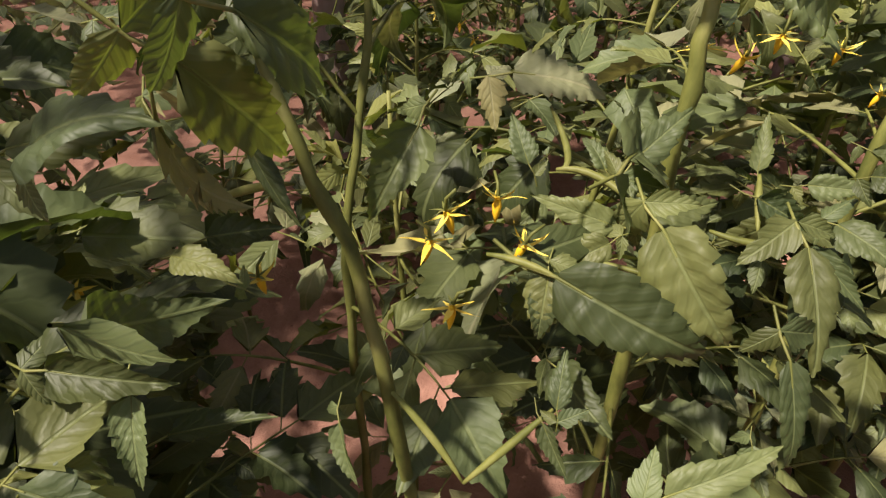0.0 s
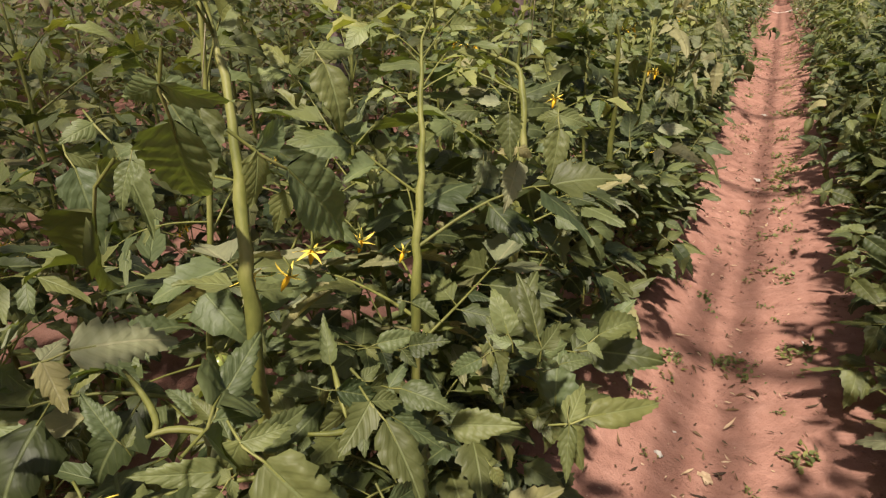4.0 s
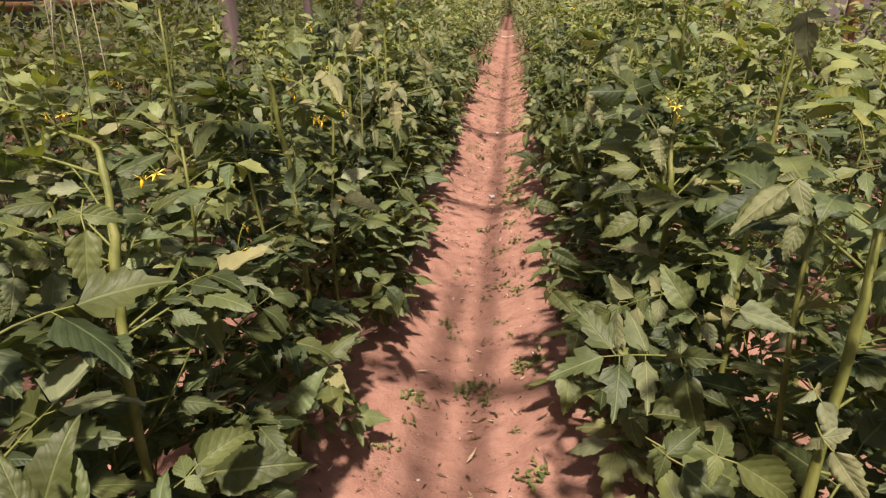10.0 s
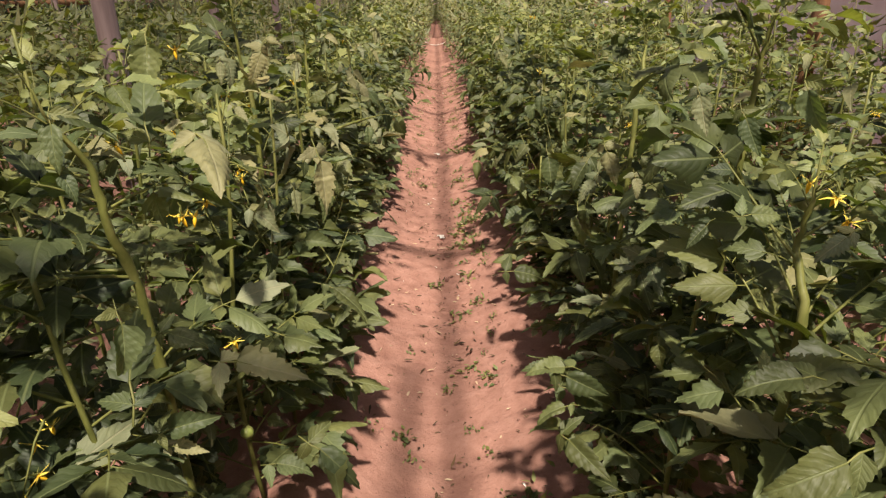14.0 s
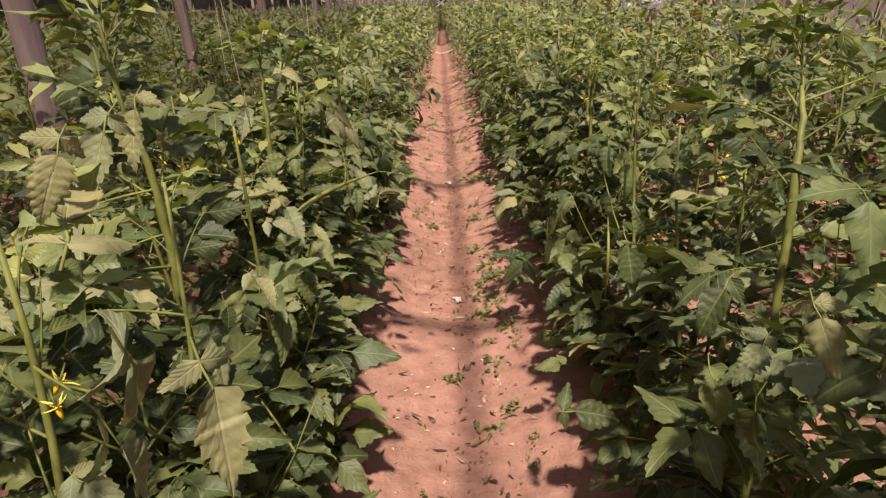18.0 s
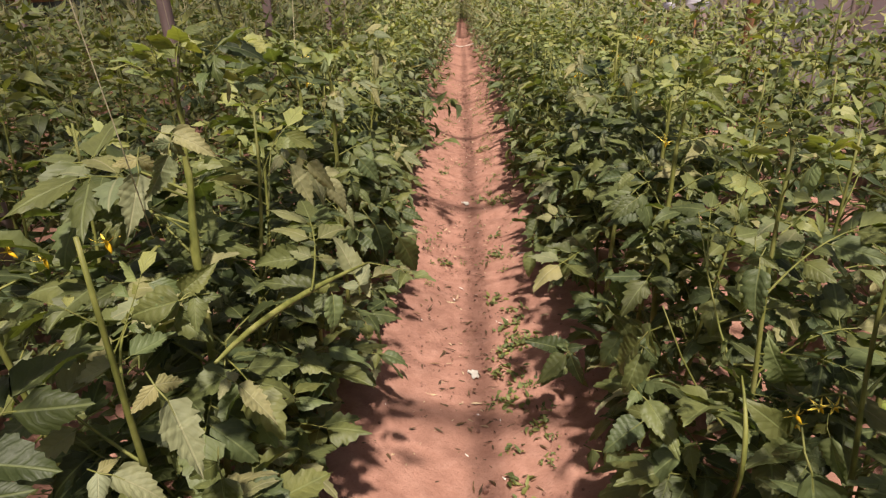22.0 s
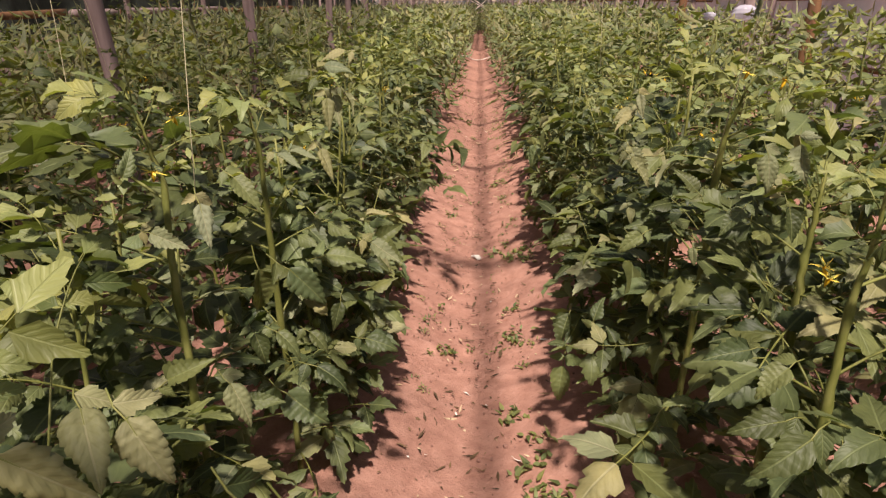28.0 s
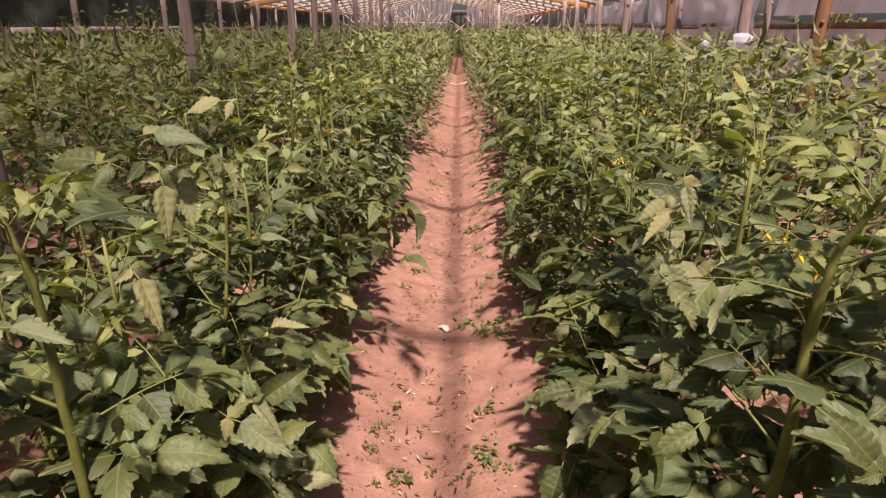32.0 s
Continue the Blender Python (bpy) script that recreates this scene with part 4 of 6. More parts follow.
BIG_WIDE += [
    (-0.278, 0.716, 0.854, -0.233, 0.756, 0.860),
    (-0.430, 0.497, 0.921, -0.383, 0.524, 0.906),
    (-0.371, 0.460, 0.905, -0.333, 0.448, 0.843),
    (-0.399, 0.464, 0.900, -0.325, 0.506, 0.876),
    (-0.625, 0.491, 1.200, -0.592, 0.468, 1.129),
    (-0.535, 0.497, 1.148, -0.476, 0.528, 1.124),
    (-0.520, 0.513, 1.112, -0.457, 0.530, 1.063),
]
BIG_NARROW += [
    (-0.300, 0.335, 0.935, -0.249, 0.318, 0.865),
    (-0.481, 0.040, 1.084, -0.442, 0.050, 1.042),
    (-0.514, -0.005, 1.096, -0.468, 0.004, 1.046),
]


# stems that stand out: points up the stem, the first on the soil
STEMS = []
STEMS += [
    ((-0.40, 0.13, 0.03), (-0.40, 0.12, 0.50), (-0.431, 0.093, 0.92), (-0.457, 0.086, 1.014), (-0.48, 0.066, 1.08), (-0.522, 0.057, 1.142), (-0.55, 0.05, 1.25), (-0.59, 0.03, 1.42)),
    ((-0.60, 0.10, 0.03), (-0.61, 0.11, 0.50), (-0.621, 0.126, 0.90), (-0.668, 0.182, 1.073), (-0.69, 0.20, 1.20)),
    ((-0.46, 0.35, 0.03), (-0.475, 0.37, 0.60), (-0.479, 0.383, 1.02), (-0.485, 0.39, 1.10), (-0.52, 0.43, 1.20), (-0.56, 0.465, 1.28)),
    ((-0.46, 0.64, 0.03), (-0.47, 0.66, 0.60), (-0.483, 0.69, 0.96), (-0.50, 0.74, 1.08), (-0.54, 0.81, 1.22)),
    ((-0.46, 0.99, 0.03), (-0.465, 1.042, 0.80), (-0.48, 1.09, 0.94), (-0.50, 1.15, 1.07), (-0.53, 1.19, 1.15), (-0.60, 1.20, 1.17)),
    ((0.53, 0.95, 0.03), (0.55, 1.00, 0.70), (0.58, 1.04, 0.98), (0.60, 1.085, 1.108), (0.605, 1.09, 1.20)),
]
STEMS += [
    ((0.62, 1.55, 0.03), (0.66, 1.65, 0.80), (0.709, 1.70, 1.26)),
    ((-0.46, 1.93, 0.03), (-0.48, 1.92, 0.70), (-0.48, 1.90, 0.942), (-0.48, 1.85, 1.055), (-0.48, 1.846, 1.139), (-0.50, 1.82, 1.20)),
    ((0.52, 1.80, 0.03), (0.52, 1.80, 0.60), (0.52, 1.806, 0.937), (0.52, 1.855, 1.005), (0.52, 1.842, 1.10)),
    ((0.61, 2.27, 0.03), (0.62, 2.27, 0.80), (0.62, 2.26, 1.20), (0.62, 2.24, 1.31)),
    ((-0.53, 2.88, 0.03), (-0.55, 2.885, 0.70), (-0.55, 2.883, 0.975), (-0.55, 2.87, 1.111), (-0.56, 2.85, 1.19), (-0.565, 2.84, 1.32)),
    ((-0.49, 3.42, 0.03), (-0.50, 3.44, 0.70), (-0.50, 3.46, 1.00), (-0.50, 3.477, 1.132), (-0.50, 3.48, 1.24)),
]
STEMS += [
    ((0.52, 2.72, 0.03), (0.54, 2.76, 0.60), (0.573, 2.835, 1.078), (0.60, 2.90, 1.17), (0.629, 2.987, 1.25)),
    ((0.52, 4.12, 0.03), (0.52, 4.12, 0.70), (0.52, 4.126, 0.95), (0.52, 4.11, 1.12)),
    ((-0.49, 4.22, 0.03), (-0.50, 4.229, 0.70), (-0.50, 4.232, 0.942), (-0.50, 4.253, 1.12), (-0.51, 4.24, 1.20)),
    ((0.54, 4.33, 0.03), (0.55, 4.312, 0.80), (0.55, 4.319, 0.958), (0.55, 4.316, 1.08)),
    ((-0.49, 4.71, 0.03), (-0.50, 4.706, 0.80), (-0.50, 4.704, 1.061), (-0.51, 4.69, 1.15)),
    ((0.54, 4.77, 0.03), (0.55, 4.757, 0.80), (0.55, 4.757, 1.001), (0.55, 4.739, 1.099), (0.56, 4.70, 1.18)),
]
SHOOTS = [
    (-0.442, 0.179, 0.983, -0.421, 0.196, 0.984, -0.399, 0.209, 0.982),
    (-0.481, 0.261, 1.010, -0.456, 0.283, 1.010, -0.411, 0.295, 0.996),
    (-0.539, 0.293, 1.032, -0.490, 0.278, 1.014, -0.481, 0.261, 1.010),
    (-0.404, 0.354, 0.971, -0.379, 0.373, 0.969, -0.367, 0.397, 0.969),
    (-0.427, 0.094, 0.899, -0.397, 0.111, 0.873, -0.368, 0.123, 0.845),
    (-0.368, 0.123, 0.845, -0.363, 0.156, 0.874, -0.358, 0.187, 0.903),
    (-0.529, 0.012, 1.024, -0.504, 0.037, 1.042, -0.475, 0.061, 1.055),
    (-0.387, 3.211, 0.907, -0.335, 3.387, 0.906, -0.223, 3.548, 0.911),
    (-0.420, 6.120, 0.720, -0.280, 6.080, 0.790, -0.080, 5.810, 0.815),
    (-0.430, 6.380, 0.480, -0.280, 6.330, 0.540, -0.080, 6.080, 0.570),
    (-0.421, 0.417, 0.995, -0.404, 0.402, 0.982, -0.387, 0.387, 0.970),
    (-0.421, 4.928, 0.773, -0.345, 4.880, 0.803, -0.285, 4.855, 0.750),
    (0.371, 3.236, 0.660, 0.371, 3.240, 0.760, 0.384, 3.314, 0.830),
]
BLOSSOMS = [
    (-0.449, 0.138, 1.002), (-0.454, 0.154, 1.017), (-0.444, 0.187, 1.024), (-0.419, 0.140, 0.966), (-0.427, 0.199, 0.993),
    (-0.495, 0.404, 1.077), (-0.476, 0.430, 1.069), (-0.472, 0.463, 1.083), (-0.476, 0.553, 1.056), (-0.511, 0.031, 0.964),
    (-0.469, 1.235, 1.091), (-0.378, 1.865, 1.060), (-0.504, 0.694, 0.976), (-0.400, 1.912, 1.050), (-0.450, 2.118, 1.272),
    (-0.450, 1.860, 1.167), (0.500, 1.764, 1.112), (0.500, 1.732, 1.090), (0.500, 4.548, 1.245), (-0.500, 4.322, 1.203),
]
BLOSSOMS += [
    (0.500, 4.158, 1.000), (-0.450, 4.138, 1.159), (-0.500, 3.210, 1.084), (-0.385, 1.925, 1.040), (-0.450, 1.165, 1.101),
    (-0.400, 2.018, 1.036), (0.500, 4.398, 1.248), (0.500, 1.826, 1.113), (0.500, 4.175, 1.010), (-0.350, 1.916, 0.824),
]
FRUIT_SPOTS = [(-0.420, 2.263, 0.742), (-0.400, 2.043, 0.537)]
BIG_GREEN += [
    (-0.17, 6.02, 0.79, -0.13, 6.00, 0.87), (-0.10, 5.83, 0.82, -0.03, 5.72, 0.80), (-0.13, 5.93, 0.81, -0.06, 5.80, 0.86), (-0.22, 6.05, 0.80, -0.24, 5.95, 0.75),
    (-0.20, 6.29, 0.55, -0.19, 6.27, 0.64), (-0.13, 6.15, 0.56, -0.04, 6.03, 0.58), (-0.26, 6.33, 0.54, -0.28, 6.24, 0.50),
    (0.27, 2.15, 0.45, 0.19, 2.14, 0.477), (0.27, 2.10, 0.46, 0.33, 2.00, 0.44),
]
BIG_WIDE += [(-0.247, 2.085, 0.438, -0.163, 1.839, 0.465), (0.35, 1.56, 0.70, 0.244, 1.564, 0.659)]
BIG_PALE += [
    (-0.503, 0.998, 1.015, -0.513, 0.979, 0.938), (0.532, 0.989, 0.867, 0.560, 0.970, 0.800), (-0.309, 2.268, 1.072, -0.360, 2.330, 0.950),
    (-0.251, 2.281, 1.040, -0.240, 2.260, 0.930), (-0.386, 2.334, 0.930, -0.400, 2.400, 0.800), (-0.380, 2.335, 1.187, -0.440, 2.480, 1.225),
    (-0.507, 3.332, 1.141, -0.518, 3.293, 1.060), (-0.364, 3.034, 0.975, -0.324, 3.004, 0.900), (-0.347, 3.664, 1.071, -0.297, 3.691, 1.004),
    (-0.377, 3.639, 1.074, -0.335, 3.645, 0.985), (-0.493, 3.714, 1.212, -0.487, 3.781, 1.166), (-0.376, 3.794, 1.018, -0.333, 3.736, 0.975),
    (-0.341, 3.805, 0.998, -0.295, 3.786, 0.925), (-0.340, 1.893, 1.168, -0.285, 1.800, 1.130),
]
BIG_GREEN += [
    (0.374, 0.988, 0.751, 0.460, 0.930, 0.700), (0.351, 2.450, 0.866, 0.360, 2.460, 0.770), (0.304, 3.474, 0.665, 0.345, 3.377, 0.620),
    (0.300, 3.550, 0.750, 0.264, 3.600, 0.640), (-0.245, 3.817, 0.885, -0.205, 3.814, 0.775), (-0.194, 3.852, 0.840, -0.142, 3.893, 0.720),
    (-0.455, 4.490, 0.860, -0.467, 4.506, 0.740), (-0.376, 4.446, 0.880, -0.302, 4.470, 0.785), (0.408, 1.644, 0.928, 0.511, 1.644, 0.935),
    (-0.413, 1.878, 1.192, -0.430, 1.940, 1.270), (-0.386, 1.654, 0.923, -0.410, 1.750, 0.990),
]
BIG_GREEN += [
    (-0.392, 0.290, 1.000, -0.313, 0.295, 0.936),
    (-0.441, 0.294, 1.030, -0.500, 0.390, 1.005),
    (-0.380, 0.449, 0.938, -0.318, 0.456, 0.828),
    (-0.406, 0.206, 0.969, -0.387, 0.189, 0.937),
    (-0.396, 0.217, 0.893, -0.330, 0.207, 0.900),
    (-0.462, 0.318, 1.244, -0.500, 0.360, 1.150),
    (-0.469, 0.434, 1.176, -0.444, 0.519, 1.070),
    (-0.507, 0.280, 1.182, -0.560, 0.300, 1.090),
    (-0.466, -0.062, 1.111, -0.415, -0.019, 1.157),
    (-0.394, 0.010, 1.167, -0.410, 0.060, 1.100),
    (-0.381, 0.033, 1.185, -0.420, 0.090, 1.130),
]
BIG_PALE += [
    (-0.564, 0.270, 1.057, -0.512, 0.340, 1.053),
    (-0.433, -0.003, 1.128, -0.473, 0.005, 1.043),
]
BIG_WIDE += [
    (-0.434, -0.015, 1.054, -0.398, 0.008, 1.063),
    (-0.360, -0.050, 1.080, -0.409, -0.018, 1.033),
]
BIG_GREEN += [
    (0.402, 3.560, 0.489, 0.311, 3.530, 0.637),
    (0.395, 3.510, 0.509, 0.288, 3.480, 0.432),
    (0.511, 3.560, 0.606, 0.429, 3.530, 0.623),
    (0.489, 3.510, 0.681, 0.425, 3.480, 0.768),
    (0.547, 3.460, 0.722, 0.482, 3.430, 0.806),
    (0.492, 3.310, 0.683, 0.399, 3.280, 0.701),
    (0.507, 3.360, 0.682, 0.427, 3.330, 0.761),
    (0.482, 3.260, 0.699, 0.439, 3.230, 0.670),
    (0.470, 3.210, 0.798, 0.485, 3.180, 0.730),
    (0.460, 3.260, 0.741, 0.470, 3.230, 0.777),
    (0.385, 3.960, 0.530, 0.321, 3.930, 0.424),
    (0.365, 3.960, 0.581, 0.417, 3.930, 0.514),
    (0.268, 4.110, 0.383, 0.153, 4.080, 0.438),
    (0.260, 4.060, 0.395, 0.170, 4.030, 0.316),
    (0.276, 4.060, 0.395, 0.311, 4.030, 0.308),
    (0.524, 3.610, 0.892, 0.516, 3.580, 0.778),
    (0.367, 4.010, 0.673, 0.391, 3.980, 0.588),
    (0.334, 4.310, 0.631, 0.248, 4.280, 0.527),
]
SPRAYS = [
    (0.480, 1.200, 0.790, 0.205, 1.175, 0.835), (0.470, 1.310, 0.870, 0.278, 1.450, 0.770), (-0.223, 3.548, 0.911, -0.100, 3.520, 0.900), (-0.300, 3.420, 0.915, -0.310, 3.640, 1.000),
    (0.400, 4.400, 0.640, 0.229, 4.122, 0.589), (0.400, 4.600, 0.640, 0.235, 4.560, 0.620), (0.380, 3.314, 0.826, 0.330, 3.300, 0.890), (0.330, 4.400, 0.560, 0.250, 4.330, 0.470),
]
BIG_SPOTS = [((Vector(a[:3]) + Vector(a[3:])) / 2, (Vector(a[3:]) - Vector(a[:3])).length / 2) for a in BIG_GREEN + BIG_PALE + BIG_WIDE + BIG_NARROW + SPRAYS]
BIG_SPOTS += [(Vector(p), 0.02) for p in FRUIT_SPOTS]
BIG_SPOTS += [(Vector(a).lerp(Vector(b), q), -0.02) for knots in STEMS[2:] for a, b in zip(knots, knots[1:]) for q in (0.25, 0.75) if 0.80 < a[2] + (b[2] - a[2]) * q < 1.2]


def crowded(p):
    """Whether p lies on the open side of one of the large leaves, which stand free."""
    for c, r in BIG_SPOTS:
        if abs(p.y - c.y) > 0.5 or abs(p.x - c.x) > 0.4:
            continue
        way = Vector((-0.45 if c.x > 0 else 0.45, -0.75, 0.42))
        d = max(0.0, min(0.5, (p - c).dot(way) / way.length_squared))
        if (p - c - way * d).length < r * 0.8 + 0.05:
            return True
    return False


def blade_mesh(rng, wide, mat, depth):
    """One large leaflet a decimetre long, with its stalk behind and two small leaflets beside it."""
    g = Geo()
    L = 0.1
    leaflet(g, Matrix.Identity(4), L, L * wide, rng, rng.choice((20, 23, 26)), 9, rng.uniform(0.2, 0.7), rng.uniform(0.1, 1.2), rng.choice((3, 4, 5)), depth, mat)
    tube(g, [(0.0, 0.02, -0.0006), (0, 0, 0), (0.004, -0.018, -0.003), (0.002, -0.040, -0.014)], [0.0008, 0.0011, 0.0012, 0.0012], 6, 1, False)
    for sgn in (-1, 1):
        if rng.random() < 0.75:
            s = L * rng.uniform(0.35, 0.6)
            leaflet(g, pose(0.003, -0.022, -0.004, 0, 0, -sgn * rng.uniform(50, 85)) @ pose(0, 0, 0, rng.uniform(-35, 5), 0, 0), s, s * 0.55, rng, 12, 5, 0.3, 0.5, 3, depth, mat)
    return g.mesh("leaf", LEAF_MATS)


br = random.Random(3)
BLADES = {
    "green": [blade_mesh(br, br.uniform(0.44, 0.58), 0, br.uniform(0.10, 0.30)) for _ in range(9)],
    "pale": [blade_mesh(br, br.uniform(0.42, 0.58), 2, br.uniform(0.16, 0.42)) for _ in range(8)],
    "wide": [blade_mesh(br, br.uniform(0.34, 0.43), 0, br.uniform(0.12, 0.26)) for _ in range(8)],
    "narrow": [blade_mesh(br, br.uniform(0.22, 0.32), 0, 0.18) for _ in range(4)],
}
SPRAY_LEAVES = [leaf_mesh(br, 0.30, 2, br.uniform(0.0, 0.25), 3, 0.25, 0.05, 0.34, 0, 0.8) for _ in range(5)]
PLANTS = []


def nearest_plant(p):
    return min(PLANTS, key=lambda r: (r.location.x - p.x) ** 2 + (r.location.y - p.y) ** 2 + 10 * (r.location.x * p.x < 0))


def place_blade(values, kind, rng):
    a, b = Vector(values[:3]), Vector(values[3:])
    root = nearest_plant(a)
    d = b - a
    if d.length > 0.13:
        d = d * (0.13 / d.length)
    hint = Vector((0.45 if a.x < 0 else -0.45, -0.55, 0.75)) + Vector((rng.uniform(-0.55, 0.55), rng.uniform(-0.55, 0.55), 0))
    y = d.normalized()
    x = y.cross(hint).normalized()
    z = x.cross(y)
    m = Matrix((x, y, z)).transposed().to_4x4()
    m.translation = a - root.location
    s = d.length / 0.096
    if kind == "spray":
        s = (b - a).length / 0.29
        part("leaf", rng.choice(SPRAY_LEAVES), root, m @ Matrix.Diagonal((s, s, s, 1)), "long leaf with its leaflets spread flat")
        return
    part("leaf", rng.choice(BLADES[kind]), root, m @ Matrix.Diagonal((s, s, s, 1)), "curled leaf showing its pale underside" if kind == "pale" else "")


def fill_out():
    """The large leaves, side shoots and flowers, each on its plant."""
    rng = random.Random(8)
    for rows, kind in ((BIG_GREEN, "green"), (BIG_PALE, "pale"), (BIG_WIDE, "wide"), (BIG_NARROW, "narrow"), (SPRAYS, "spray")):
        for values in rows:
            place_blade(values, kind, rng)
    for s in SHOOTS:
        pts = [Vector(s[i:i + 3]) for i in (0, 3, 6)]
        root = nearest_plant(pts[0])
        g = Geo()
        k = 8
        curve = []
        for i in range(k + 1):
            u = i / k
            curve.append(((1 - u) ** 2 * pts[0] + 2 * u * (1 - u) * (2 * pts[1] - (pts[0] + pts[2]) / 2) + u * u * pts[2] - root.location)[:])
        tube(g, curve, [(0.0026 + (0.008 if pts[0].y < 5 else -0.001) * (pts[2] - pts[0]).length) * (0.22 + 0.78 * math.sin(math.pi * (0.10 + 0.86 * i / k))) for i in range(k + 1)], 7)
        part("side_shoot", g.mesh("side_shoot", [STEM]), root)
    for p in BLOSSOMS:
        p = Vector(p)
        root = nearest_plant(p)
        q = p - root.location
        part("flower", rng.choice(BLOSSOM_KINDS[:6]), root, pose(q.x, q.y, q.z, rng.uniform(-25, 25), rng.uniform(-25, 25), rng.uniform(0, 360)) @ Matrix.Scale(0.95, 4), "yellow star flower with a pointed cone")
    for p in FRUIT_SPOTS:
        p = Vector(p)
        root = nearest_plant(p)
        q = p - root.location
        part("fruit", FRUITS[0], root, pose(q.x, q.y, q.z + 0.016, 0, 0, rng.uniform(0, 360)) @ Matrix.Scale(0.85, 4), "small unripe green tomato")




# ---- setting: side walls and the far end ----
def wrinkled(x, y0, y1, z0, z1, amp, seed):
    def fn(u, v):
        y, z = y0 + (y1 - y0) * u, z0 + (z1 - z0) * v
        w = amp * noise.noise((y * 1.7, z * 2.5, seed)) + 0.4 * amp * noise.noise((y * 6, z * 3, seed + 4))
        top = 0.05 * math.sin(y * 2.7 + seed) * (v > 0.95)
        return (x + w, y, z + top)
    return fn


sheet("wall_right", wrinkled(RIGHT + 0.02, -4, 40, -0.02, 1.40, 0.05, 2), 220, 12, SHEET, "grey-blue plastic sheet hung as a low side wall", "plastic wall")
for i, (y0, y1, z0, z1) in enumerate(((-4, 3.2, 1.42, 1.84), (3.5, 7.4, 1.40, 1.84), (7.8, 11.2, 1.48, 1.86), (11.6, 16.0, 1.36, 1.86), (16.3, 22.0, 1.42, 1.85))):
    sheet("hanging_sheet", wrinkled(RIGHT - 0.06, y0, y1, z0, z1, 0.09, 5 + i), 50, 10, WHITE_SHEET, "pale translucent plastic sheet hanging under the eave", "plastic sheet", "")
for i, (z, r) in enumerate(((1.36, 0.03), (0.75, 0.025))):
    for k in range(5):
        pole("side_rail", (RIGHT - 0.04 - 0.02 * i, -4 + 8.8 * k, z), (RIGHT - 0.04 - 0.02 * i, 4.9 + 8.8 * k, z + 0.03), r, r * 0.85, 400 + 10 * i + k, BARK, "brown wooden rail along the side wall", "rail", "rails of the side walls")
for i in range(9):
    pole("wall_post", (RIGHT - 0.12, -3.2 + 2.9 * i, -0.05), (RIGHT - 0.10, -3.2 + 2.9 * i, EAVE), 0.04, 0.035, 440 + i, WOOD, "grey wooden post of the side wall", "post", "posts of the side walls")
sheet("wall_left", wrinkled(LEFT - 0.35, -4, 40, -0.02, 1.95, 0.08, 9), 160, 10, NET, "dark shade netting closing the side", "netting wall")


def bank():
    g = Geo()
    nu, nv = 130, 9
    pts = []
    for i in range(nu):
        y = -4 + 44 * i / (nu - 1)
        for j in range(nv):
            a = math.pi * j / (nv - 1)
            h = 1.0 + 0.14 * noise.noise((y * 0.8, 2, 5)) + 0.05 * noise.noise((y * 4, j, 5))
            pts.append((LEFT + 0.15 - 0.30 * math.cos(a) + 0.04 * noise.noise((y * 3, j * 2, 1)), y, -0.02 + h * math.sin(a)))
    g.grid(pts, [(0.2, 0.5)] * len(pts), nu, nv)
    tagged(new("earth_bank", g.mesh("earth_bank", [BANK])), "low brown earth wall along the side of the greenhouse", "earth wall", kind="structure")


bank()
for k in range(5):
    pole("side_rail", (LEFT + 0.5, -4 + 5.2 * k, 1.27 + 0.03 * (k % 2)), (LEFT + 0.46, 1.1 + 5.2 * k, 1.31), 0.05, 0.042, 470 + k, WOOD if k % 2 else BARK,
         "grey wooden log lying along the side" if k % 2 else "brown wooden log lying along the side", "rail", "rails of the side walls")
for i in range(10):
    pole("wall_post", (LEFT + 0.6, -3.5 + 2.7 * i, -0.05), (LEFT + 0.6, -3.4 + 2.7 * i, EAVE + 0.05), 0.05, 0.042, 480 + i, WOOD, "grey wooden post of the side wall", "post", "posts of the side walls")

# lath roof over the far part
FAR0, FAR1 = 22.0, 42.0


